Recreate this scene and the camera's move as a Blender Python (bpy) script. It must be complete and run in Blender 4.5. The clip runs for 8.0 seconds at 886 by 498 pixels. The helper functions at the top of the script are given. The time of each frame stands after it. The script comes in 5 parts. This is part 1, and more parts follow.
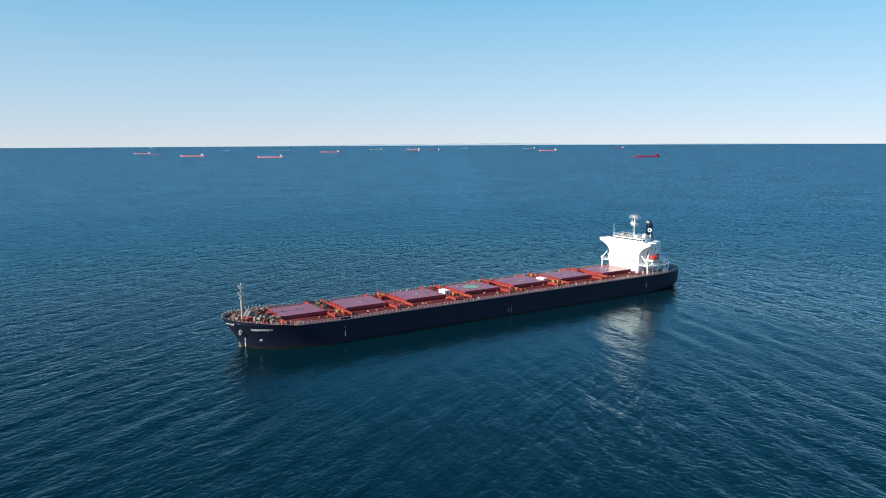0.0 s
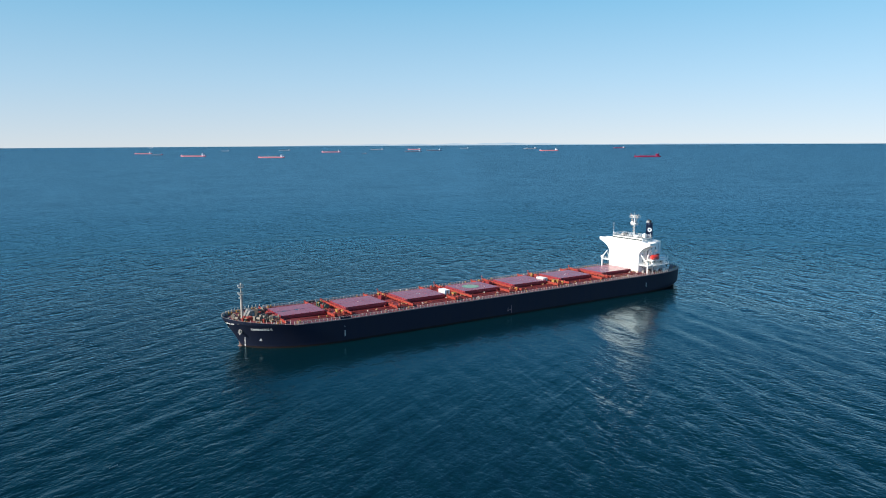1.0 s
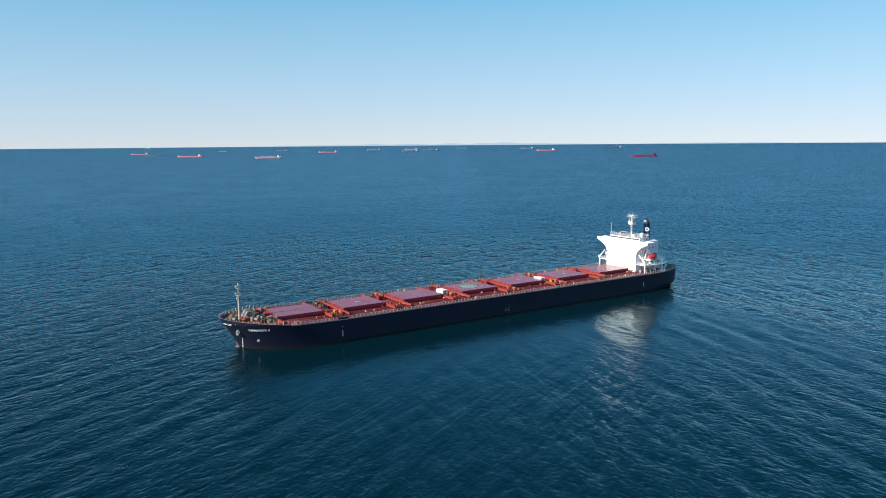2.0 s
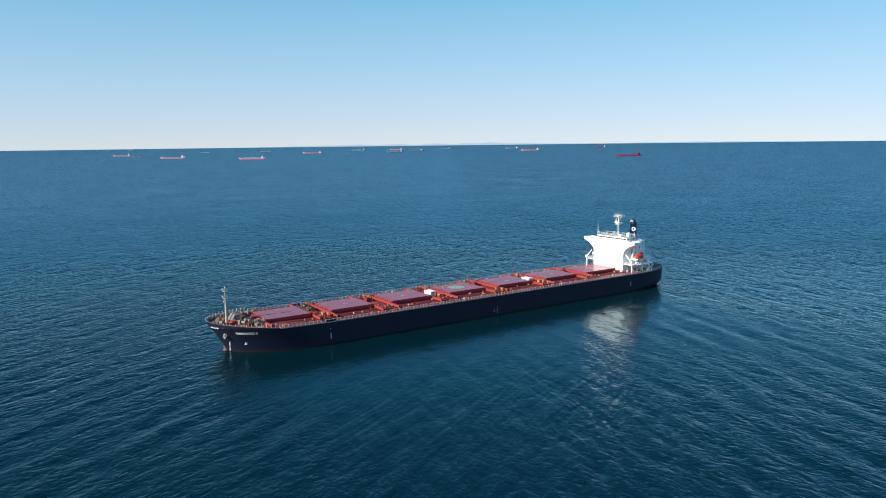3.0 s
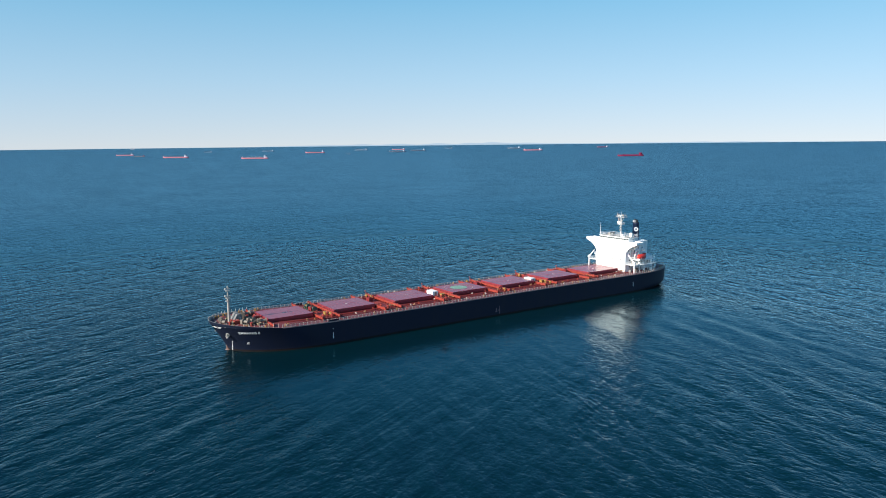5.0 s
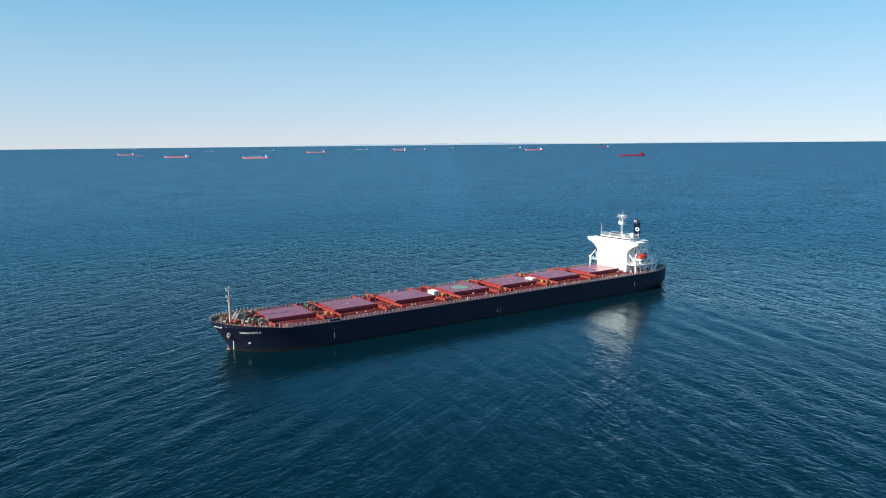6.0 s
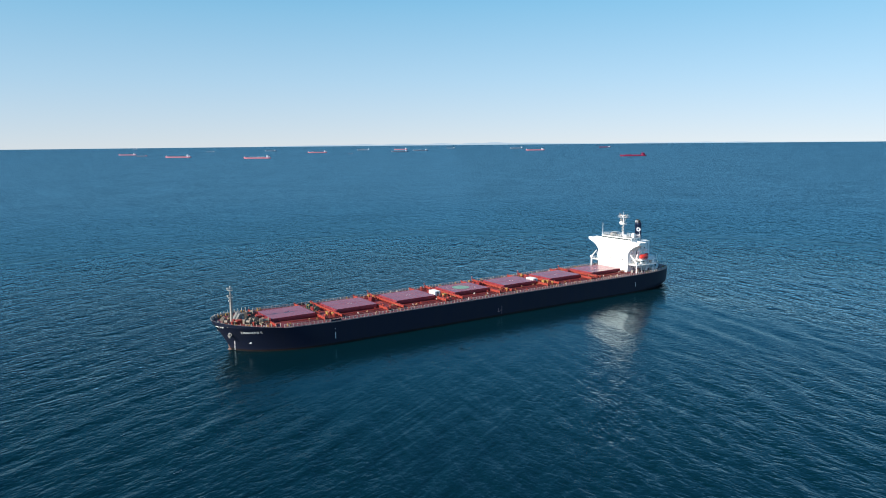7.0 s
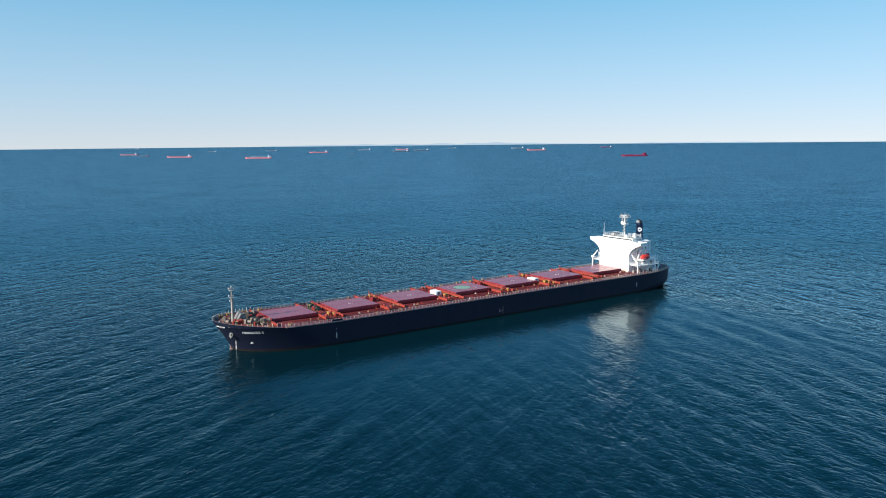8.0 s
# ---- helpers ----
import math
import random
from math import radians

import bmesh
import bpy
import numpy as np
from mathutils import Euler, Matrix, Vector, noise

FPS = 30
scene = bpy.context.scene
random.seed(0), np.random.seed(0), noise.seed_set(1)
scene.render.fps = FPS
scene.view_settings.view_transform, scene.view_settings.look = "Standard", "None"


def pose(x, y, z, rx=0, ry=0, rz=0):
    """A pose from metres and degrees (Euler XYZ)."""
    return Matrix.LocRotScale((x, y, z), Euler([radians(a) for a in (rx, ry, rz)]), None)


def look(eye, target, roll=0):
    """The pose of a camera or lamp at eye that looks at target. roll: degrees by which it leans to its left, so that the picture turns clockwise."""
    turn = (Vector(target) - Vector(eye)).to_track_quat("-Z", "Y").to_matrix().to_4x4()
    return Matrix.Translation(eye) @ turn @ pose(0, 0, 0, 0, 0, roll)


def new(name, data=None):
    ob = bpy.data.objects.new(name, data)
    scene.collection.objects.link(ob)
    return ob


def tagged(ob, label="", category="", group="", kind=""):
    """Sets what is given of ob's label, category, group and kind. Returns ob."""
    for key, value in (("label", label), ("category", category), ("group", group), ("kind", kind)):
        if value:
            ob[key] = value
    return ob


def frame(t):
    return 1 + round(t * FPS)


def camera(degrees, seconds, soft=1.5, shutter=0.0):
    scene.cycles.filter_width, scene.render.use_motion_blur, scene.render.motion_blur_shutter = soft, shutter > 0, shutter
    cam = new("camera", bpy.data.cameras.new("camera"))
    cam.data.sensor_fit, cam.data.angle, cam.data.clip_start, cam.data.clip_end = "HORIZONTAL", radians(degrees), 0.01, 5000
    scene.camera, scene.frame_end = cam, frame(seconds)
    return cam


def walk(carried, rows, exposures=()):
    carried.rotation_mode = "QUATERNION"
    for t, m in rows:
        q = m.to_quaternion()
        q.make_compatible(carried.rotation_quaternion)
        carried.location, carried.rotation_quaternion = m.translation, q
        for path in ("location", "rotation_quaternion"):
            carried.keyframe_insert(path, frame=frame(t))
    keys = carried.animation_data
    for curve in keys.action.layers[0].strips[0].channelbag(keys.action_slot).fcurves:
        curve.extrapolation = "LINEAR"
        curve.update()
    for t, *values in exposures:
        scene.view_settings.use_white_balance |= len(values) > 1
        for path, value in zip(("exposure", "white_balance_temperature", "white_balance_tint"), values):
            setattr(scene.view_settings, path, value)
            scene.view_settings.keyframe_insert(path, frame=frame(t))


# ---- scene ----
# ---- camera: a drone hovering off the ship's bow ----
cam = camera(61.43, 8.0, soft=1.0)
EYE = (-183.3, -247.6, 70.0)


def aim(t, dx, dy, dz, yaw, pitch, roll):
    """A row of the path: offset in metres, turn in thousandths of a radian from the resting pose."""
    e = (EYE[0] + dx, EYE[1] + dy, EYE[2] + dz)
    a, p = 0.59515 + yaw / 1000, -0.14245 + pitch / 1000
    way = (math.sin(a) * math.cos(p), math.cos(a) * math.cos(p), math.sin(p))
    return t, look(e, [e[i] + 100 * way[i] for i in range(3)], math.degrees(-0.01134 + roll / 1000))


walk(cam, [
    aim(0.0, 0.35, -1.15, -0.20, -22.0, 0.1, 6.2),
    aim(0.5, 0.47, -1.31, -0.25, -22.3, 0.1, 6.2),
    aim(1.0, 0.55, -1.43, -0.32, -22.8, 0.1, 5.8),
    aim(1.5, 0.61, -1.50, -0.36, -23.7, 0.0, 5.1),
    aim(1.7, 0.62, -1.48, -0.36, -23.6, 0.0, 4.9),
    aim(2.8, 0.10, -0.16, -0.01, 0.4, 0.0, -0.3),
    aim(3.0, 0.08, -0.13, 0.0, 0.7, 0.0, -0.3),
    aim(3.5, 0.06, -0.10, 0.0, 0.6, 0.0, -0.2),
    aim(4.0, 0.02, -0.04, 0.0, -0.1, 0.0, 0.1),
    aim(4.5, 0.0, -0.05, 0.03, -1.2, -0.1, 0.6),
    aim(6.0, -0.05, -0.09, 0.09, -3.6, -0.4, 1.6),
    aim(6.5, -0.07, -0.11, 0.09, -4.3, -0.3, 1.7),
    aim(7.0, -0.09, -0.13, 0.11, -5.1, -0.3, 1.75),
    aim(7.5, -0.07, -0.15, 0.13, -6.0, -0.35, 1.85),
    aim(8.0, -0.07, -0.15, 0.14, -6.8, -0.3, 1.95),
])

# ---- daylight ----
SUN_AZ, SUN_EL = radians(-89), radians(27)   # clockwise from +y
sun_way = Vector((math.sin(SUN_AZ) * math.cos(SUN_EL), math.cos(SUN_AZ) * math.cos(SUN_EL), math.sin(SUN_EL)))
world = bpy.data.worlds.new("sky")
scene.world = world
world.use_nodes = True
wt = world.node_tree
sky = wt.nodes.new("ShaderNodeTexSky")
sky.sky_type = "NISHITA"
sky.sun_disc = False
sky.sun_elevation, sky.sun_rotation = SUN_EL, SUN_AZ
sky.altitude, sky.air_density, sky.dust_density, sky.ozone_density = 0, 1.0, 0.3, 1.0
co = wt.nodes.new("ShaderNodeTexCoord")
dip = wt.nodes.new("ShaderNodeVectorMath")
dip.operation = "MULTIPLY_ADD"
dip.inputs[1].default_value = (1, 1, 1.0)
dip.inputs[2].default_value = (0, 0, 0.06)
wt.links.new(co.outputs["Generated"], dip.inputs[0])
wt.links.new(dip.outputs[0], sky.inputs[0])
tone = wt.nodes.new("ShaderNodeMix")
tone.data_type, tone.blend_type = "RGBA", "MULTIPLY"
tone.inputs[0].default_value = 1.0
ramp = wt.nodes.new("ShaderNodeValToRGB")   # clear sea air: pale haze at the horizon, clean blue above
ramp.color_ramp.elements[0].position, ramp.color_ramp.elements[0].color = 0.0, (0.92, 0.86, 1.02, 1)
ramp.color_ramp.elements[1].position, ramp.color_ramp.elements[1].color = 0.17, (0.66, 1.05, 1.12, 1)
high = ramp.color_ramp.elements.new(0.30)
high.color = (0.22, 0.85, 1.16, 1)
up = wt.nodes.new("ShaderNodeSeparateXYZ")
wt.links.new(co.outputs["Generated"], up.inputs[0])
wt.links.new(up.outputs[2], ramp.inputs[0])
wt.links.new(ramp.outputs[0], tone.inputs[7])
wt.links.new(sky.outputs[0], tone.inputs[6])
# a thin even haze low over the sea
low = wt.nodes.new("ShaderNodeValToRGB")
low.color_ramp.elements[0].position, low.color_ramp.elements[0].color = 0.0, (0.685, 0.775, 0.85, 1)
low.color_ramp.elements[1].position, low.color_ramp.elements[1].color = 0.19, (0.235, 0.555, 0.835, 1)
deepen = low.color_ramp.elements.new(0.30)
deepen.color = (0.09, 0.42, 0.76, 1)
some = low.color_ramp.elements.new(0.08)
some.color = (0.48, 0.705, 0.89, 1)
wt.links.new(up.outputs[2], low.inputs[0])
bright = wt.nodes.new("ShaderNodeVectorMath")
bright.operation = "SCALE"
bright.inputs["Scale"].default_value = 6.55
wt.links.new(low.outputs[0], bright.inputs[0])
depth = wt.nodes.new("ShaderNodeMapRange")
depth.inputs["From Min"].default_value, depth.inputs["From Max"].default_value = 0.16, 0.42
depth.inputs["To Min"].default_value, depth.inputs["To Max"].default_value = 0.65, 0.0
wt.links.new(up.outputs[2], depth.inputs["Value"])
veil = wt.nodes.new("ShaderNodeMix")
veil.data_type = "RGBA"
wt.links.new(depth.outputs[0], veil.inputs[0])
wt.links.new(tone.outputs[2], veil.inputs[6])
wt.links.new(bright.outputs[0], veil.inputs[7])
wt.links.new(veil.outputs[2], wt.nodes["Background"].inputs[0])
wt.nodes["Background"].inputs[1].default_value = 0.091
lamp = bpy.data.lights.new("sun", "SUN")
lamp.energy, lamp.angle, lamp.color = 5.0, radians(0.5), (1.0, 0.93, 0.84)
sun = new("sun", lamp)
sun.matrix_world = look(sun_way * 500, (0, 0, 0))
scene.view_settings.exposure = 0.68


# ---- materials ----
def paint(name, color, rough=0.5, wear=0.25, worn=None, scale=0.35, metal=0.0, bump=0.15, streak=1.0, spec=0.5):
    """Ship's paint: two scales of staining, runs down the sides and a little relief."""
    m = bpy.data.materials.new(name)
    m.use_nodes = True
    nt = m.node_tree
    b = nt.nodes["Principled BSDF"]
    tc = nt.nodes.new("ShaderNodeTexCoord")
    mp = nt.nodes.new("ShaderNodeMapping")
    mp.inputs["Scale"].default_value = (1, 1, streak)
    nt.links.new(tc.outputs["Object"], mp.inputs[0])
    fac = []
    for s, d in ((scale, 5), (scale * 7, 3)):
        n = nt.nodes.new("ShaderNodeTexNoise")
        n.inputs["Scale"].default_value, n.inputs["Detail"].default_value = s, d
        nt.links.new(mp.outputs[0], n.inputs["Vector"])
        r = nt.nodes.new("ShaderNodeMapRange")
        r.inputs["From Min"].default_value, r.inputs["From Max"].default_value = 0.42, 0.72
        nt.links.new(n.outputs["Fac"], r.inputs["Value"])
        fac.append(r.outputs[0])
    mix = nt.nodes.new("ShaderNodeMath")
    mix.operation = "MULTIPLY_ADD"
    nt.links.new(fac[0], mix.inputs[0])
    mix.inputs[1].default_value = wear
    half = nt.nodes.new("ShaderNodeMath")
    half.operation = "MULTIPLY"
    nt.links.new(fac[1], half.inputs[0])
    half.inputs[1].default_value = wear * 0.6
    nt.links.new(half.outputs[0], mix.inputs[2])
    cm = nt.nodes.new("ShaderNodeMix")
    cm.data_type = "RGBA"
    nt.links.new(mix.outputs[0], cm.inputs[0])
    worn = worn or [c * 0.55 for c in color]
    cm.inputs[6].default_value, cm.inputs[7].default_value = (*color, 1), (*worn, 1)
    nt.links.new(cm.outputs[2], b.inputs["Base Color"])
    b.inputs["Roughness"].default_value, b.inputs["Metallic"].default_value = rough, metal
    b.inputs["Specular IOR Level"].default_value = spec
    bp = nt.nodes.new("ShaderNodeBump")
    bp.inputs["Strength"].default_value, bp.inputs["Distance"].default_value = bump, 0.05
    nt.links.new(fac[1], bp.inputs["Height"])
    nt.links.new(bp.outputs[0], b.inputs["Normal"])
    return m


NAVY = paint("navy_hull_paint", (0.007, 0.011, 0.027), 0.48, 0.4, (0.015, 0.016, 0.023), 0.12, streak=0.15, spec=0.22)
BOOT = paint("boot_topping", (0.009, 0.007, 0.007), 0.7, 0.6, (0.022, 0.011, 0.009), 0.4, spec=0.2)
DECK = paint("red_deck_paint", (0.155, 0.019, 0.022), 0.6, 0.7, (0.19, 0.055, 0.05), 0.35)
COVER = paint("faded_red_cover_paint", (0.25, 0.036, 0.050), 0.25, 0.5, (0.28, 0.078, 0.088), 0.16, bump=0.06, spec=0.44)
COAM = paint("red_coaming_paint", (0.20, 0.0125, 0.015), 0.6, 0.4, (0.14, 0.022, 0.02), 0.5)
ORANGE = paint("orange_red_primer", (0.32, 0.040, 0.024), 0.55, 0.5, (0.19, 0.036, 0.026), 0.8)
WHITE = paint("white_ship_paint", (0.86, 0.85, 0.82), 0.45, 0.12, (0.62, 0.57, 0.50), 0.3, streak=0.25)
CREAM = paint("cream_rail_paint", (0.60, 0.53, 0.46), 0.55, 0.4, (0.40, 0.24, 0.18), 2.0)
GREY = paint("grey_gear_paint", (0.264, 0.264, 0.248), 0.55, 0.45, (0.208, 0.136, 0.096), 0.9)
WINCH = paint("worn_winch_paint", (0.185, 0.165, 0.135), 0.55, 0.5, (0.128, 0.072, 0.048), 0.9)
DGREY = paint("dark_greased_steel", (0.07, 0.07, 0.075), 0.5, 0.5, (0.12, 0.08, 0.06), 1.2)
YELLOW = paint("yellow_gear_paint", (0.368, 0.2, 0.048), 0.5, 0.4, (0.224, 0.096, 0.04), 1.0)
DGREEN = paint("dark_green_gear_paint", (0.06, 0.11, 0.085), 0.5, 0.4, (0.10, 0.07, 0.05), 0.9)
MASTC = paint("weathered_mast_paint", (0.384, 0.36, 0.32), 0.55, 0.4, (0.24, 0.16, 0.112), 0.9)
EDGE = paint("pale_deck_edge_paint", (0.416, 0.288, 0.256), 0.6, 0.6, (0.24, 0.064, 0.056), 0.8)
TAN = paint("tan_gear_paint", (0.4, 0.24, 0.112), 0.55, 0.4, (0.256, 0.08, 0.048), 1.1)
ROOF = paint("grey_deck_coating", (0.24, 0.248, 0.232), 0.7, 0.5, (0.16, 0.136, 0.112), 0.5)
PALEG = paint("pale_green_ring_paint", (0.34, 0.44, 0.38), 0.6, 0.4, (0.25, 0.26, 0.22), 0.8)
GREEN = paint("green_deck_mark", (0.17, 0.33, 0.235), 0.6, 0.4, (0.224, 0.24, 0.2), 0.7)
MARK = paint("white_mark_paint", (0.82, 0.81, 0.79), 0.6, 0.2, (0.4, 0.3, 0.3), 1.5)
PALE = paint("pale_ring_paint", (0.36, 0.224, 0.232), 0.6, 0.4, (0.24, 0.096, 0.104), 0.8)
BOAT = paint("red_lifeboat_plastic", (0.576, 0.036, 0.024), 0.35, 0.15, None, 0.6)
BULB = paint("worn_brown_bow_paint", (0.20, 0.12, 0.095), 0.6, 0.6, (0.09, 0.05, 0.04), 0.9)
FUNNEL = paint("dark_blue_funnel_paint", (0.010, 0.018, 0.06), 0.45, 0.3, (0.02, 0.02, 0.03), 0.4)
ROPE = paint("tan_rope", (0.30, 0.235, 0.15), 0.85, 0.6, (0.16, 0.12, 0.08), 3.0)
STOREC = paint("dull_grey_store_paint", (0.17, 0.17, 0.165), 0.6, 0.5, (0.12, 0.09, 0.07), 0.8)
DOORC = paint("grey_door_paint", (0.30, 0.31, 0.31), 0.5, 0.4, (0.18, 0.15, 0.12), 0.9)
STEEL = paint("bare_steel_grey", (0.36, 0.37, 0.38), 0.45, 0.4, (0.22, 0.215, 0.21), 0.9)
RADARC = paint("light_grey_mast_paint", (0.55, 0.55, 0.54), 0.5, 0.4, (0.36, 0.34, 0.31), 0.9)
SOOT = paint("sooty_steel", (0.030, 0.032, 0.036), 0.7, 0.4, None, 0.8)
GLASS = paint("dark_window_glass", (0.012, 0.016, 0.02), 0.08, 0.05, None, 0.4, bump=0.0)


def sea_material():
    m = bpy.data.materials.new("sea_water")
    m.use_nodes = True
    nt = m.node_tree
    L = nt.links.new
    b = nt.nodes["Principled BSDF"]

    def node(kind, **kw):
        n = nt.nodes.new("ShaderNode" + kind)
        for k, v in kw.items():
            if k == "operation":
                n.operation = v
            elif k == "data_type":
                n.data_type = v
        return n

    def math_node(op, a, c):
        n = node("Math", operation=op)
        for i, v in enumerate((a, c)):
            if isinstance(v, (int, float)):
                n.inputs[i].default_value = v
            else:
                L(v, n.inputs[i])
        return n.outputs[0]

    tc = node("TexCoord")
    geo = node("NewGeometry")
    # sheltered water along the ship's near side
    xyz = node("SeparateXYZ")
    L(geo.outputs["Position"], xyz.inputs[0])
    lee = None
    for axis, lo, hi in (("X", -116, -104), ("X", 104, 66), ("Y", -190, -60), ("Y", 10, -10)):
        r = node("MapRange")
        r.interpolation_type = "SMOOTHSTEP"
        L(xyz.outputs[axis], r.inputs["Value"])
        r.inputs["From Min"].default_value, r.inputs["From Max"].default_value = lo, hi
        lee = r.outputs[0] if lee is None else math_node("MULTIPLY", lee, r.outputs[0])
    calm = math_node("SUBTRACT", 1.0, math_node("MULTIPLY", lee, LEE))
    # gusts: broad patches of rougher and smoother water
    gust = node("TexNoise")
    L(tc.outputs["Object"], gust.inputs["Vector"])
    gust.inputs["Scale"].default_value, gust.inputs["Detail"].default_value = 0.012, 3
    gr = node("MapRange")
    L(gust.outputs["Fac"], gr.inputs["Value"])
    gr.inputs["From Min"].default_value, gr.inputs["From Max"].default_value = 0.3, 0.7
    gr.inputs["To Min"].default_value, gr.inputs["To Max"].default_value = 0.75, 1.2
    calm = math_node("MULTIPLY", calm, gr.outputs[0])
    # fine ripples too small to build: smooth near the ship, rougher on the open sea
    off = node("VectorMath", operation="DISTANCE")
    L(geo.outputs["Position"], off.inputs[0])
    off.inputs[1].default_value = (-60, -120, 0)
    wild = node("MapRange")
    wild.interpolation_type = "SMOOTHSTEP"
    L(off.outputs["Value"], wild.inputs["Value"])
    wild.inputs["From Min"].default_value, wild.inputs["From Max"].default_value = 120, 900
    wild.inputs["To Min"].default_value, wild.inputs["To Max"].default_value = 0.225, 0.40
    far = node("MapRange")
    L(off.outputs["Value"], far.inputs["Value"])
    far.inputs["From Min"].default_value, far.inputs["From Max"].default_value = 110, 330
    far.inputs["To Min"].default_value, far.inputs["To Max"].default_value = 0.9, 2.0
    calm = math_node("MULTIPLY", calm, far.outputs[0])
    # two trains of waves, bent round the bow and round the stern, that cross in the ship's lee
    across = node("VectorMath", operation="DOT_PRODUCT")
    L(geo.outputs["Position"], across.inputs[0])
    across.inputs[1].default_value = (0.83, -0.56, 0)
    sr = node("MapRange")
    sr.interpolation_type = "SMOOTHSTEP"
    L(across.outputs["Value"], sr.inputs["Value"])
    sr.inputs["From Min"].default_value, sr.inputs["From Max"].default_value = -75, 65
    sr.inputs["To Min"].default_value, sr.inputs["To Max"].default_value = 0.2, 1.0
    mid_ship = node("MapRange")
    L(xyz.outputs["X"], mid_ship.inputs["Value"])
    mid_ship.inputs["From Min"].default_value, mid_ship.inputs["From Max"].default_value = 5, -45
    clear = node("MapRange")   # the strip next to the hull stays smooth
    L(xyz.outputs["Y"], clear.inputs["Value"])
    clear.inputs["From Min"].default_value, clear.inputs["From Max"].default_value = -40, -100
    open_sea = node("MapRange")
    L(off.outputs["Value"], open_sea.inputs["Value"])
    open_sea.inputs["From Min"].default_value, open_sea.inputs["From Max"].default_value = 150, 330
    side = [math_node("SUBTRACT", 1.2, sr.outputs[0]), sr.outputs[0], open_sea.outputs[0], math_node("MULTIPLY", math_node("MULTIPLY", lee, clear.outputs[0]), mid_ship.outputs[0])]
    # slopes of the small waves, longer along their crests: differences of height over a short way
    total = None
    for turn, size, longer, detail, slope, ridge, train in WAVES:
        mp = node("Mapping")
        L(tc.outputs["Object"], mp.inputs[0])
        mp.vector_type = "TEXTURE"
        mp.inputs["Rotation"].default_value = (0, 0, radians(turn))
        mp.inputs["Scale"].default_value = (size, size * longer, size)
        high = []
        step = 0.12
        for way in ((0, 0, 0), (step, 0, 0), (0, step, 0)):
            at = node("VectorMath", operation="ADD")
            L(mp.outputs[0], at.inputs[0])
            at.inputs[1].default_value = way
            n = node("TexNoise")
            L(at.outputs[0], n.inputs["Vector"])
            n.inputs["Scale"].default_value, n.inputs["Detail"].default_value = 1.0, detail
            n.inputs["Roughness"].default_value = 0.5
            n.inputs["Distortion"].default_value = 0.1
            h = n.outputs["Fac"]
            if ridge:
                up = math_node("SUBTRACT", 1.0, math_node("ABSOLUTE", math_node("SUBTRACT", math_node("MULTIPLY", h, 2.0), 1.0), 0))
                h = math_node("ADD", math_node("MULTIPLY", up, ridge), math_node("MULTIPLY", h, 1 - ridge))
            high.append(h)
        both = node("CombineXYZ")
        for i, lean in ((1, slope / step), (2, slope / step / longer ** 0.5)):
            L(math_node("MULTIPLY", math_node("SUBTRACT", high[0], high[i]), lean), both.inputs[i - 1])
        ro = node("VectorRotate")
        ro.rotation_type = "Z_AXIS"
        L(both.outputs[0], ro.inputs["Vector"])
        ro.inputs["Angle"].default_value = radians(turn)
        out = ro.outputs[0]
        if train:
            grow = node("VectorMath", operation="SCALE")
            L(out, grow.inputs[0])
            L(side[train - 1], grow.inputs["Scale"])
            out = grow.outputs[0]
        if total is None:
            total = out
        else:
            ad = node("VectorMath", operation="ADD")
            L(total, ad.inputs[0])
            L(out, ad.inputs[1])
            total = ad.outputs[0]
    sc = node("VectorMath", operation="SCALE")
    L(total, sc.inputs[0])
    L(calm, sc.inputs["Scale"])
    ad = node("VectorMath", operation="ADD")
    L(geo.outputs["Normal"], ad.inputs[0])
    L(sc.outputs[0], ad.inputs[1])
    no = node("VectorMath", operation="NORMALIZE")
    L(ad.outputs[0], no.inputs[0])
    # the water's own colour, a little greener in drifting patches
    mix = node("Mix", data_type="RGBA")
    L(gust.outputs["Fac"], mix.inputs[0])
    mix.inputs[6].default_value, mix.inputs[7].default_value = (*SEA_A, 1), (*SEA_B, 1)
    nt.nodes.remove(b)
    deep = node("BsdfDiffuse")
    L(mix.outputs[2], deep.inputs["Color"])
    L(no.outputs[0], deep.inputs["Normal"])
    gloss = node("BsdfGlossy")
    blue = node("MapRange")   # reflected high-sky blue is put into the gloss colour, growing with distance
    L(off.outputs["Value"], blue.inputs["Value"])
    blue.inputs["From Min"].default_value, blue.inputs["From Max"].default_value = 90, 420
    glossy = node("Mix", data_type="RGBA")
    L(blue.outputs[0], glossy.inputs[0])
    glossy.inputs[6].default_value, glossy.inputs[7].default_value = SEA_GLOSS, FAR_GLOSS_TINT
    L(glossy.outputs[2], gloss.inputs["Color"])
    L(no.outputs[0], gloss.inputs["Normal"])
    slick = None   # the hull keeps the smallest ripples off a strip beside it
    for axis, lo, hi in (("X", -116, -100), ("X", 112, 96), ("Y", -150, -35), ("Y", 10, -10)):
        r = node("MapRange")
        r.interpolation_type = "SMOOTHSTEP"
        L(xyz.outputs[axis], r.inputs["Value"])
        r.inputs["From Min"].default_value, r.inputs["From Max"].default_value = lo, hi
        slick = r.outputs[0] if slick is None else math_node("MULTIPLY", slick, r.outputs[0])
    keep = math_node("SUBTRACT", 1.0, math_node("MULTIPLY", slick, SLICK))
    L(math_node("MULTIPLY", keep, math_node("ADD", math_node("MULTIPLY", lee, 0.03), wild.outputs[0])), gloss.inputs["Roughness"])
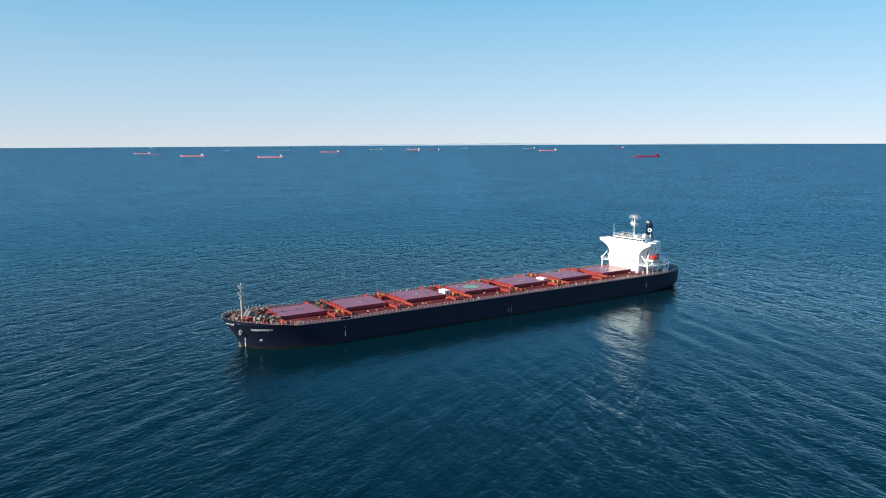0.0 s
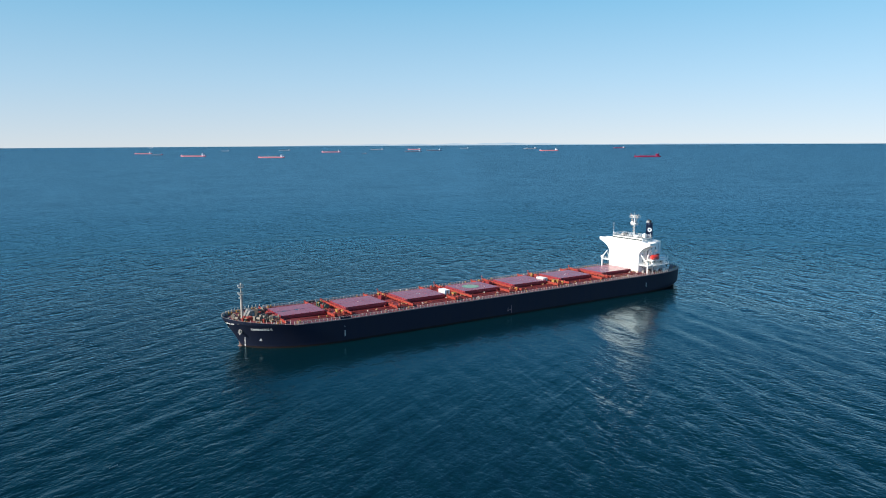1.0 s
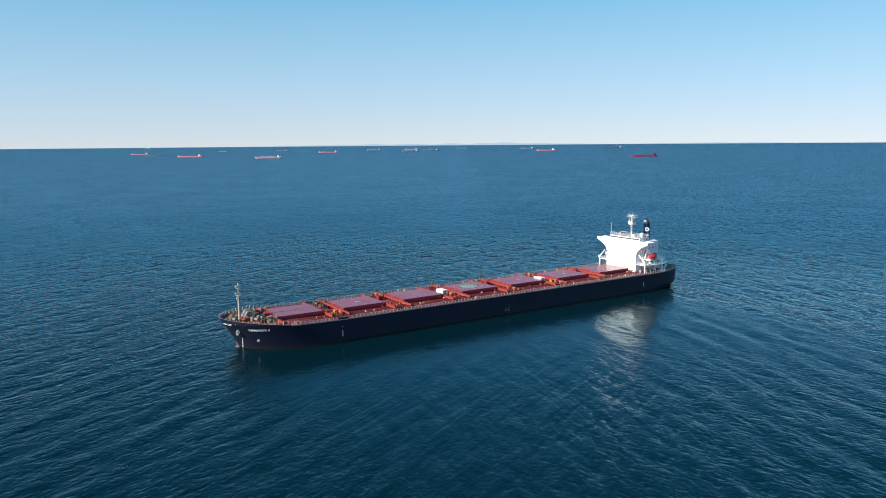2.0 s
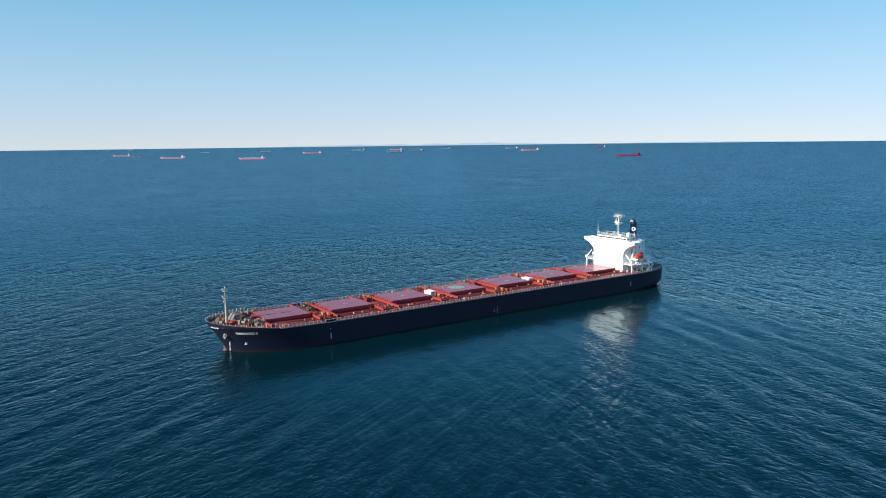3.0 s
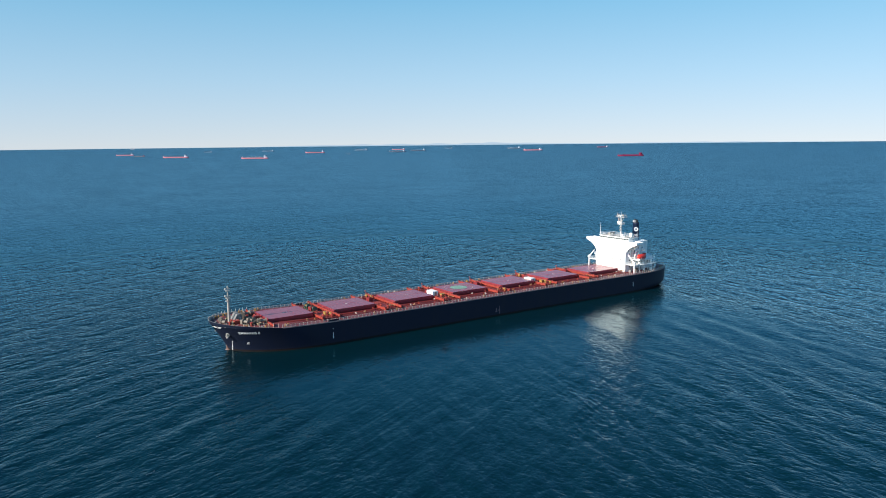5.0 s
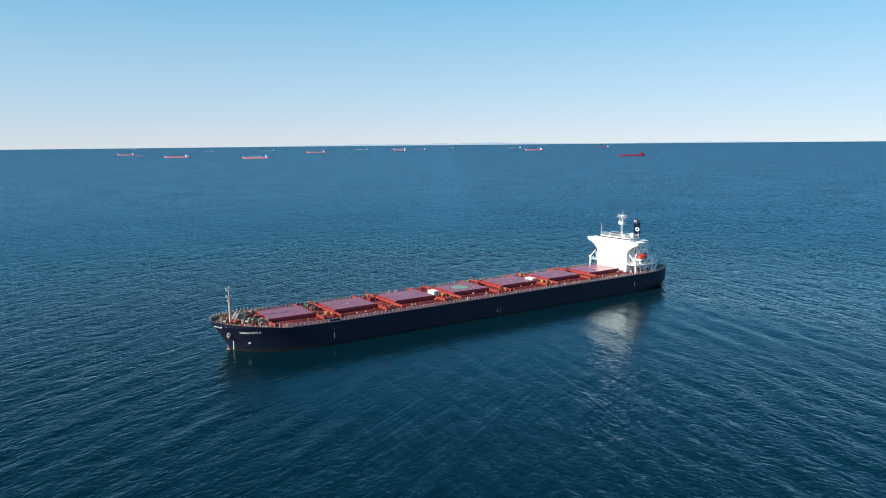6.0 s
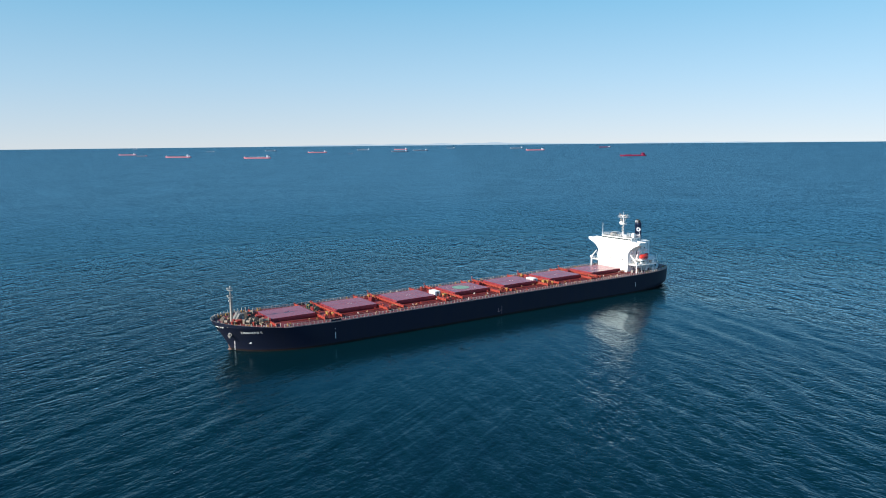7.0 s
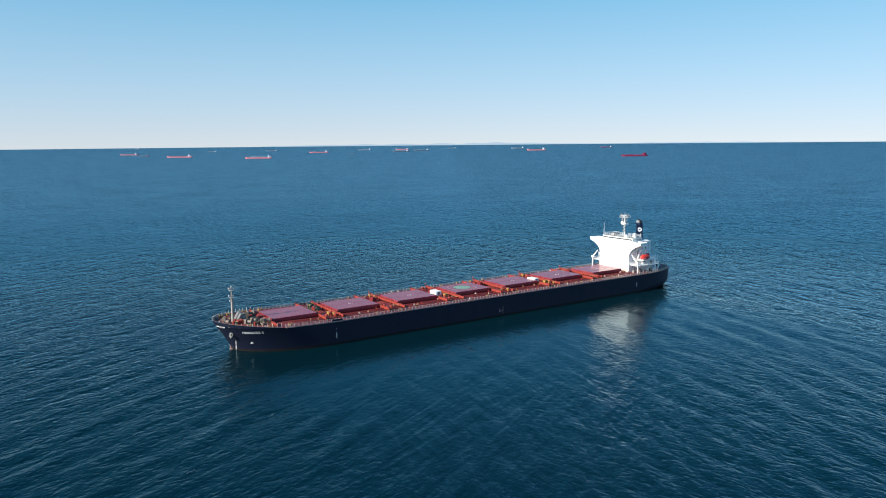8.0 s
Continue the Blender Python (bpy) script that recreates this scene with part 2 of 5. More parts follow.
    fre = node("Fresnel")
    fre.inputs["IOR"].default_value = 1.333
    L(no.outputs[0], fre.inputs["Normal"])
    both = node("MixShader")
    gloss_cut = node("MapRange")   # mirrored light turned down by hand far off, in place of crests hiding each other
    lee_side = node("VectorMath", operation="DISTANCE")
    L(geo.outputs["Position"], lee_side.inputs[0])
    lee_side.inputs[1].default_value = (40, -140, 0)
    L(lee_side.outputs["Value"], gloss_cut.inputs["Value"])
    gloss_cut.inputs["From Min"].default_value, gloss_cut.inputs["From Max"].default_value = 100, 260
    gloss_cut.inputs["To Min"].default_value = 1.0
    gloss_cut.inputs["To Max"].default_value = 0.70
    # the mirrored sky is set a little brighter again towards the horizon
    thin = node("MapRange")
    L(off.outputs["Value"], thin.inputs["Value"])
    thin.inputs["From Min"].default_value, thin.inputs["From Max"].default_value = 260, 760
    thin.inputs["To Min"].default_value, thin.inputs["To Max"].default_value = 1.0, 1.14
    L(math_node("MULTIPLY", math_node("MULTIPLY", fre.outputs[0], gloss_cut.outputs[0]), thin.outputs[0]), both.inputs[0])
    L(deep.outputs[0], both.inputs[1])
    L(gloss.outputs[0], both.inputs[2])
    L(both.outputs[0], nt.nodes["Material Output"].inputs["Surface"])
    return m


LEE = 0.72
SLICK = 0.35
# gloss tints: the far one carries the high sky's blue reflection
SEA_GLOSS, FAR_GLOSS_TINT = (0.76, 0.91, 0.94, 1), (0.46, 0.85, 0.99, 1)
SEA_A, SEA_B = (0.0003, 0.0101, 0.0160), (0.0004, 0.0142, 0.0194)
# turn of the travel direction, length in metres, stretch along the crest, detail, slope, sharpness of crests
# and the train it belongs to: 1 comes round the bow, 2 round the stern, 3 runs on the open sea,
# 4 are long low lines that cross in the lee
WAVES = ((-62, 4.6, 2.6, 1.5, 0.155, 0.5, 1), (-16, 5.6, 3.2, 1.5, 0.155, 0.45, 2),
         (-73, 2.0, 1.9, 1.5, 0.18, 0.5, 1), (6, 2.2, 2.0, 1.5, 0.215, 0.45, 2),
         (-66, 1.0, 1.7, 1.0, 0.20, 0.3, 1), (14, 1.0, 1.8, 1.0, 0.22, 0.25, 2),
         (-52, 7.5, 2.6, 1.5, 0.12, 0.35, 3),
         (-60, 2.6, 8.0, 0.5, 0.34, 0.55, 4), (-18, 3.0, 8.0, 0.5, 0.25, 0.55, 4))
SEA = sea_material()


# ---- building helpers ----
def box(bm, x0, x1, y0, y1, z0, z1, bevel=0.0):
    vs = [bm.verts.new((x, y, z)) for x in (x0, x1) for y in (y0, y1) for z in (z0, z1)]
    fs = [bm.faces.new([vs[i] for i in f]) for f in ((0, 1, 3, 2), (4, 6, 7, 5), (0, 4, 5, 1), (2, 3, 7, 6), (0, 2, 6, 4), (1, 5, 7, 3))]
    if bevel:
        es = list({e for f in fs for e in f.edges})
        bmesh.ops.bevel(bm, geom=es, offset=bevel, segments=2, affect="EDGES", profile=0.5)


def tube(bm, a, b, r, r2=None, n=8):
    a, b = Vector(a), Vector(b)
    r2 = r if r2 is None else r2
    q = (b - a).to_track_quat("Z", "Y")
    rings = []
    for p, rad in ((a, r), (b, r2)):
        rings.append([bm.verts.new(p + q @ Vector((rad * math.cos(2 * math.pi * i / n), rad * math.sin(2 * math.pi * i / n), 0))) for i in range(n)])
    for i in range(n):
        bm.faces.new((rings[0][i], rings[0][(i + 1) % n], rings[1][(i + 1) % n], rings[1][i]))
    bm.faces.new(rings[0][::-1])
    bm.faces.new(rings[1])


def prism(bm, pts, depth):
    """A slab: a closed outline of 3D points, and the vector through its thickness."""
    d = Vector(depth)
    a = [bm.verts.new(p) for p in pts]
    b = [bm.verts.new(Vector(p) + d) for p in pts]
    n = len(a)
    bm.faces.new(a[::-1])
    bm.faces.new(b)
    for i in range(n):
        bm.faces.new((a[i], a[(i + 1) % n], b[(i + 1) % n], b[i]))


def finish(name, bm, material, smooth=False):
    bmesh.ops.recalc_face_normals(bm, faces=bm.faces)
    me = bpy.data.meshes.new(name)
    bm.to_mesh(me)
    bm.free()
    for mat in material if isinstance(material, (list, tuple)) else [material]:
        me.materials.append(mat)
    if smooth:
        me.polygons.foreach_set("use_smooth", [True] * len(me.polygons))
    return me


def part(name, bm, material, parent, label="", smooth=False):
    ob = new(name, finish(name, bm, material, smooth))
    ob.parent = parent
    return tagged(ob, label)


def again(ob, x, y, z, rz=0):
    """The same part at another place on the same thing, sharing its mesh."""
    c = ob.copy()
    scene.collection.objects.link(c)
    c.parent = ob.parent
    c.matrix_basis = pose(x, y, z, 0, 0, rz)
    return c


def thing(name, m, label, category, group=""):
    e = new(name)
    e.matrix_basis = m
    return tagged(e, label, category, group)


# ---- the sea: one sheet out to the horizon, lifted far off to where the true horizon lies ----
FAR0, FAR1, RISE = 2800.0, 4930.0, 48.5
SEA_Z = 0.35


def far_z(r):
    return RISE * np.clip((r - FAR0) / (FAR1 - FAR0), 0, 1) ** 1.6


def build_sea():
    na, nr = 1080, 420
    rad = 20 * (FAR1 / 20) ** (np.arange(nr) / (nr - 1))
    ang = np.arange(na) * 2 * math.pi / na
    rr, aa = np.meshgrid(rad, ang, indexing="ij")
    x, y = rr * np.cos(aa), rr * np.sin(aa)
    wx, wy = x + EYE[0], y + EYE[1]
    z = far_z(rr)
    rng = np.random.RandomState(7)
    fade = np.clip(1 - (rr - 250) / 500, 0, 1)
    shelter = np.clip((wx + 116) / 12, 0, 1) * np.clip((62 - wx) / 40, 0, 1) * np.clip((wy + 190) / 120, 0, 1) * np.clip((12 - wy) / 20, 0, 1)
    beside = np.clip(1 - (np.abs(wy) - 14) / 40, 0, 1) * np.clip((wx + 130) / 20, 0, 1) * np.clip((130 - wx) / 20, 0, 1)
    for length in (15, 12, 10, 8, 6.5, 5.5):
        for _ in range(4):
            one = _ % 2 == 0
            th = radians((-62 if one else -15) + rng.normal(0, 11))
            w2 = np.clip((0.83 * wx - 0.56 * wy + 75) / 140, 0, 1)
            part_w = 0.8 - 0.5 * w2 if one else 0.3 + 0.8 * w2
            k = 2 * math.pi / (length * rng.uniform(0.85, 1.15))
            ph = k * (np.cos(th) * wx + np.sin(th) * wy) + rng.uniform(0, 6.28)
            res = np.clip((length / 2.2 - rr * 2 * math.pi / na) / (length / 4), 0, 1)
            z = z + 0.0062 * length ** 0.9 * np.sin(ph) * fade * res * part_w * (1 - 0.5 * shelter) * (1 - 0.7 * beside)
    verts = np.stack([x, y, z], -1).reshape(-1, 3)
    verts = np.vstack([verts, [[0, 0, 0]]])
    i = np.arange(nr - 1)[:, None] * na
    j = np.arange(na)[None, :]
    jn = (j + 1) % na
    quads = np.stack([i + j, i + na + j, i + na + jn, i + jn], -1).reshape(-1, 4)
    c = len(verts) - 1
    tris = np.stack([np.full(na, c), np.arange(na), (np.arange(na) + 1) % na], -1)
    me = bpy.data.meshes.new("sea")
    me.from_pydata(verts.tolist(), [], quads.tolist() + tris.tolist())
    me.polygons.foreach_set("use_smooth", [True] * len(me.polygons))
    me.materials.append(SEA)
    ob = new("water", me)
    ob.location = (EYE[0], EYE[1], SEA_Z)
    return tagged(ob, "deep blue open sea with short wind ripples", "sea", kind="structure")


sea = build_sea()


def build_foam():
    """Small breaking crests that ride on the waves."""
    m = paint("sea_foam", (0.16, 0.23, 0.27), 0.8, 0.7, (0.05, 0.11, 0.15), 4.0)
    rng = random.Random(11)
    pts = [v.co for v in sea.data.vertices if 60 < v.co.xy.length < 330]
    for x, y in FOAM:
        at = Vector((x - EYE[0], y - EYE[1]))
        near = sorted(pts, key=lambda c: (c.xy - at).length)[:6]
        z = max(c.z for c in near) + 0.03
        bm = bmesh.new()
        along = radians(28 if x - y * 0.67 < 40 else 80)
        for k in range(rng.randint(8, 12)):
            u, w = rng.uniform(-1.2, 1.2), rng.uniform(-0.25, 0.25)
            ring = []
            n = 9
            for i in range(n):
                t = 2 * math.pi * i / n
                a, b = u + rng.uniform(0.10, 0.28) * math.cos(t), w + rng.uniform(0.02, 0.06) * math.sin(t)
                ring.append((at.x + a * math.cos(along) - b * math.sin(along), at.y + a * math.sin(along) + b * math.cos(along), z + 0.004 * k))
            prism(bm, ring, (0, 0, 0.02))
        part("foam_crest", bm, m, sea, "thin white breaking crest")


FOAM = [(-126.6, -62.9), (-153.2, -85.5), (-158.4, -56.4)]
build_foam()

# ---- the ship's lines ----
HALF = 16.13
DECK_Z = 8.57


def sheer(x):
    return DECK_Z + 1.45 * max(0.0, (-72 - x) / 40.5) ** 1.5


def stem(z):
    return -105.65 - 5.75 * max(0.0, min(z, 10.0) / 10.0) ** 1.25 + (0.35 * max(0.0, -z))


def sternx(z):
    """The transom, with a counter that overhangs the water."""
    if z >= 2.2:
        return 110.8 + 0.8 * min(1.0, (z - 2.2) / 6.3)
    return 110.8 - 4.0 * ((2.2 - z) / 2.2) ** 1.25


def halfbreadth(x, z):
    h = max(0.0, min(1.0, z / 10.0))
    s = max(0.0, min(1.0, (x - stem(z)) / (33 - 11 * h)))
    bow = (1 - (1 - s) ** 2.1) ** (0.62 - 0.10 * h)
    q = max(0.0, min(1.0, (sternx(z) - x) / (34 - 6 * h)))
    t0 = 0.38 - 0.05 * h
    aft = t0 + (1 - t0) * (1 - (1 - q) ** 2.2) ** 0.66
    return HALF * bow * aft


def stations(z, n=90):
    a, b = stem(z), sternx(z)
    out = []
    for i in range(n + 1):
        u = i / n
        out.append(a + (b - a) * (0.5 - 0.5 * math.cos(math.pi * u)) ** 1.0)
    return out


def build_hull(ship):
    bm = bmesh.new()
    levels = [-2.5, -0.6, 1.05, 1.5, 2.0, 2.8, 4.0, 5.2, 6.3, 7.4, None]
    n = 90
    grid = {}
    for side in (-1, 1):
        for k, z in enumerate(levels):
            xs = stations(9.2 if z is None else z, n)
            row = []
            for x in xs:
                zz = sheer(x) if z is None else z
                row.append(bm.verts.new((x, side * halfbreadth(x, zz), zz)))
            grid[side, k] = row
    for side in (-1, 1):
        for k in range(len(levels) - 1):
            a, b = grid[side, k], grid[side, k + 1]
            for i in range(n):
                f = bm.faces.new((a[i], a[i + 1], b[i + 1], b[i]))
                f.material_index = 1 if k < 2 else 0
    for k in range(len(levels) - 1):
        f = bm.faces.new((grid[-1, k][n], grid[1, k][n], grid[1, k + 1][n], grid[-1, k + 1][n]))
        f.material_index = 1 if k < 2 else 0
    for i in range(n):
        bm.faces.new((grid[-1, 0][i], grid[-1, 0][i + 1], grid[1, 0][i + 1], grid[1, 0][i]))
    bmesh.ops.remove_doubles(bm, verts=bm.verts, dist=0.01)
    hull = part("hull", bm, [NAVY, BOOT], ship, "dark navy steel hull with dark boot topping", smooth=True)
    mod = hull.modifiers.new("edges", "EDGE_SPLIT")
    mod.split_angle = radians(40)
    # main deck
    bm = bmesh.new()
    xs = stations(9.2, n)
    rows = []
    for x in xs:
        z = sheer(x)
        b = max(0.0, halfbreadth(x, z) - 0.02)
        rows.append([bm.verts.new((x, b * f, z - 0.02 + 0.22 * (1 - f * f))) for f in (-1, -0.5, 0, 0.5, 1)])
    for r0, r1 in zip(rows, rows[1:]):
        for i in range(4):
            bm.faces.new((r0[i], r1[i], r1[i + 1], r0[i + 1]))
    bmesh.ops.remove_doubles(bm, verts=bm.verts, dist=0.005)
    part("main_deck", bm, DECK, ship, "red-oxide painted steel deck", smooth=True)
    # gunwale strip, lapping a little over the sheer strake
    for side in (-1, 1):
        bm = bmesh.new()
        xs2 = [x for x in np.arange(-92, 107.6, 3.0)]
        for x0, x1 in zip(xs2, xs2[1:]):
            p = []
            for x in (x0, x1):
                z = sheer(x)
                p.append((x, side * (halfbreadth(x, z) - 0.12), z - 0.2))
            prism(bm, [p[0], p[1], (p[1][0], p[1][1] + side * 0.2, p[1][2]), (p[0][0], p[0][1] + side * 0.2, p[0][2])], (0, 0, 0.36))
        part("gunwale", bm, EDGE, ship)
    return hull


def build_bulwark(ship):
    """The raised plating round the bow."""
    bm = bmesh.new()
    pts = []
    xs = [-93.2, -96, -99, -101.5, -103.8, -105.6, -107.4, -108.9, -110.1, -110.9]
    top = lambda x: 0.06 + 1.2 * min(1.0, (-93.0 - x) / 17.0) ** 0.8
    for side in (-1, 1):
        row = []
        for x in xs:
            z = sheer(x)
            b = halfbreadth(x, z)
            out = 0.25 * top(x)
            row.append([bm.verts.new((x, side * b, z)), bm.verts.new((x - out, side * (b + out * 0.5), z + top(x))),
                        bm.verts.new((x - out + 0.12, side * max(0.02, b + out * 0.5 - 0.14), z + top(x))), bm.verts.new((x + 0.1, side * max(0.02, b - 0.14), z))])
        pts.append(row)
    tip = [bm.verts.new((x, 0, sheer(-111.4) + h)) for x, h in ((-111.4, 0), (-111.9, 1.26), (-111.7, 1.26), (-111.2, 0))]
    for row in pts:
        row.append(tip)
        for a, b in zip(row, row[1:]):
            for i in range(4):
                f = bm.faces.new((a[i], b[i], b[(i + 1) % 4], a[(i + 1) % 4]))
                f.material_index = 1 if i in (1, 2) else 0
    part("bulwark", bm, [NAVY, MASTC], ship, "raised navy bow bulwark", smooth=False)


HATCHES = [(-93.2, -77.2), (-68.8, -52.2), (-43.5, -26.2), (-16.6, 0.2), (8.2, 26.0), (34.2, 51.8), (59.2, 77.6)]
HW = 6.9
TOP = 10.5


def build_hatch(ship, s, e, heli=False):
    # coaming with its brackets
    bm = bmesh.new()
    z0, z1 = DECK_Z + 0.1, 9.65
    for x0, x1, y0, y1 in ((s, e, -HW, -HW + 0.3), (s, e, HW - 0.3, HW), (s, s + 0.3, -HW + 0.3, HW - 0.3), (e - 0.3, e, -HW + 0.3, HW - 0.3)):
        box(bm, x0, x1, y0, y1, z0, z1)
    n = int((e - s) / 2.2)
    for i in range(n + 1):
        x = s + 0.2 + (e - s - 0.4) * i / n
        for side in (-1, 1):
            prism(bm, [(x, side * HW, z0), (x, side * (HW + 0.3), z0), (x, side * (HW + 0.08), z1 - 0.3), (x, side * HW, z1 - 0.3)], (0.05, 0, 0))
    box(bm, s - 0.1, e + 0.1, -HW - 0.16, -HW, z1 - 0.4, z1 - 0.32)
    box(bm, s - 0.1, e + 0.1, HW, HW + 0.16, z1 - 0.4, z1 - 0.32)
    part("hatch_coaming", bm, COAM, ship)
    for x, d in ((s, -1), (e, 1)):
        bm = bmesh.new()
        n = 15
        for i in range(n):
            y = -HW + 0.15 + (2 * HW - 0.3) * i / (n - 1)
            prism(bm, [(x, y - 0.06, z0), (x + d * 0.55, y - 0.06, z0), (x + d * 0.2, y - 0.06, z1 + 0.1), (x, y - 0.06, z1 + 0.1)], (0, 0.12, 0))
        x0, x1 = sorted((x, x + d * 0.3))
        box(bm, x0, x1, -HW, HW, z1 - 0.1, z1 + 0.08)
        box(bm, x0, x1, -HW, HW, z0 + 0.45, z0 + 0.6)
        part("coaming_end", bm, ORANGE, ship, "orange-red ribbed coaming end")
        # tan securing gear at the corners
        for side in (-1, 1):
            bm = bmesh.new()
            xa, xb = sorted((x + d * 0.9, x + d * 2.6))
            ya, yb = sorted((side * (HW + 0.6), side * (HW + 0.95)))
            box(bm, xa, xb, ya, yb, DECK_Z + 0.5, DECK_Z + 0.85, 0.05)
            tube(bm, (xa + 0.2, (ya + yb) / 2, DECK_Z), (xa + 0.2, (ya + yb) / 2, DECK_Z + 1.25), 0.13, n=6)
            tube(bm, (xb - 0.2, (ya + yb) / 2 + side * 1.6, DECK_Z), (xb - 0.2, (ya + yb) / 2 + side * 1.6, DECK_Z + 0.9), 0.11, n=6)
            box(bm, xb - 0.35, xb - 0.05, min((ya + yb) / 2, (ya + yb) / 2 + side * 1.6), max((ya + yb) / 2, (ya + yb) / 2 + side * 1.6), DECK_Z + 0.62, DECK_Z + 0.76)
            part("securing_gear", bm, TAN, ship, "tan painted cover securing gear")
    # covers: two panels that meet on the centre line
    for side in (-1, 1):
        bm = bmesh.new()
        y0, y1 = (0.04, HW + 0.22) if side > 0 else (-HW - 0.22, -0.04)
        box(bm, s - 0.15, e + 0.15, y0, y1, z1 + 0.02, TOP, 0.06)
        box(bm, s, e, min(side * (HW + 0.06), side * (HW + 0.2)), max(side * (HW + 0.06), side * (HW + 0.2)), z1 - 0.28, z1 + 0.02)
        for k in range(1, 6):
            x = s + (e - s) * k / 6
            box(bm, x - 0.04, x + 0.04, y0 + 0.1, y1 - 0.1, TOP, TOP + 0.015)
        for k in range(9):
            x = s + 0.4 + (e - s - 0.8) * k / 8
            yy = y1 if side > 0 else y0
            box(bm, x - 0.06, x + 0.06, min(yy, yy + side * 0.05), max(yy, yy + side * 0.05), z1 + 0.06, TOP - 0.05)
        for k in range(8):
            x = s + 0.7 + (e - s - 1.4) * k / 7
            yy = y1 if side > 0 else y0
            box(bm, x - 0.12, x + 0.12, yy - 0.1, yy + 0.06, TOP - 0.05, TOP + 0.08)
        for k in range(5):
            y = y0 + 0.6 + (y1 - y0 - 1.2) * k / 4
            box(bm, s - 0.28, s - 0.1, y - 0.16, y + 0.16, z1 + 0.1, TOP + 0.1)
            box(bm, e + 0.1, e + 0.28, y - 0.16, y + 0.16, z1 + 0.1, TOP + 0.1)
        cover = part("hatch_cover", bm, COVER, ship, "faded mauve-red steel hatch cover panel")
        xm = (s + e) / 2
        for x0, x1, y0, y1 in ((-0.55, 0.35, 0.25, 0.5), (0.75, 1.1, 0.55, 0.8)):
            if not heli and side < 0:
                bm = bmesh.new()
                box(bm, xm + x0, xm + x1, min(side * y0, side * y1), max(side * y0, side * y1), TOP + 0.016, TOP + 0.05)
                part("lifting_plate", bm, MARK, cover, "small white painted plate")
    if heli:
        xm = -8.9
        for r0, r1, mat, nm in ((0.0, 3.6, GREEN, "landing_disc"), (1.95, 2.2, PALEG, "inner_ring"), (5.6, 6.1, PALE, "landing_ring")):
            bm = bmesh.new()
            n = 48
            ring = []
            for r in (r0, r1):
                ring.append([bm.verts.new((xm + r * math.cos(a), r * math.sin(a), TOP + (0.055 if r0 == 1.95 else 0.035))) for a in (2 * math.pi * i / n for i in range(n))] if r > 0 else None)
            if ring[0] is None:
                bm.faces.new(ring[1])
            else:
                for i in range(n):
                    bm.faces.new((ring[0][i], ring[0][(i + 1) % n], ring[1][(i + 1) % n], ring[1][i]))
            part(nm, bm, mat, ship)


def build_hatch_rail():
    """A transverse rail on posts, on which a cover rolls sideways, with its wheel stops."""
    bm = bmesh.new()
    box(bm, -0.24, 0.24, -13.6, 13.6, 0.95, 1.25)
    box(bm, -0.06, 0.06, -13.6, 13.6, 0.35, 0.95)
    for k in range(15):
        y = -13.4 + 26.8 * k / 14
        box(bm, -0.17, 0.17, y - 0.17, y + 0.17, -0.1, 0.96)
        prism(bm, [(-0.1, y - 0.05, -0.05), (-0.8, y - 0.05, -0.05), (-0.1, y - 0.05, 0.9)], (0, 0.1, 0))
        if k % 2:
            box(bm, -0.2, 0.16, y + 0.45, y + 0.95, 1.25, 1.52, 0.04)
    for y in (-13.6, 13.6):
        box(bm, -0.3, 0.3, y - 0.15, y + 0.15, 0.8, 1.6, 0.04)
    return bm


def build_rail_post():
    bm = bmesh.new()
    box(bm, -0.085, 0.085, -0.07, 0.07, 0.0, 0.98)
    box(bm, -0.22, 0.22, -0.14, 0.14, 0.0, 0.10)
    return bm


def build_vent():
    bm = bmesh.new()
    tube(bm, (0, 0, -0.1), (0, 0, 1.3), 0.28)
    tube(bm, (0, 0, 1.25), (0, 0, 1.45), 0.62, 0.62, 10)
    tube(bm, (0, 0, 1.45), (0, 0, 1.75), 0.62, 0.25, 10)
    return bm


def build_bollard():
    bm = bmesh.new()
    box(bm, -0.9, 0.9, -0.3, 0.3, -0.05, 0.12)
    for x in (-0.5, 0.5):
        tube(bm, (x, 0, 0.1), (x, 0, 0.85), 0.22)
        tube(bm, (x, 0, 0.85), (x, 0, 0.95), 0.3)
    return bm


def build_winch():
    """A mooring winch: bed, drum between flanges, gear case and warping end."""
    bm = bmesh.new()
    box(bm, -1.0, 1.0, -2.1, 2.1, -0.1, 0.2)
    tube(bm, (0, -1.5, 1.1), (0, 0.6, 1.1), 0.5, n=14)
    for y in (-1.55, 0.6):
        tube(bm, (0, y - 0.07, 1.1), (0, y + 0.07, 1.1), 1.0, n=18)
    box(bm, -0.75, 0.75, 0.75, 1.6, 0.15, 1.75, 0.12)
    tube(bm, (0, 1.6, 1.1), (0, 2.3, 1.1), 0.35, 0.5, 12)
    for y in (-1.8, 0.65):
        box(bm, -0.5, 0.5, y - 0.1, y + 0.1, 0.15, 1.1)
    return bm


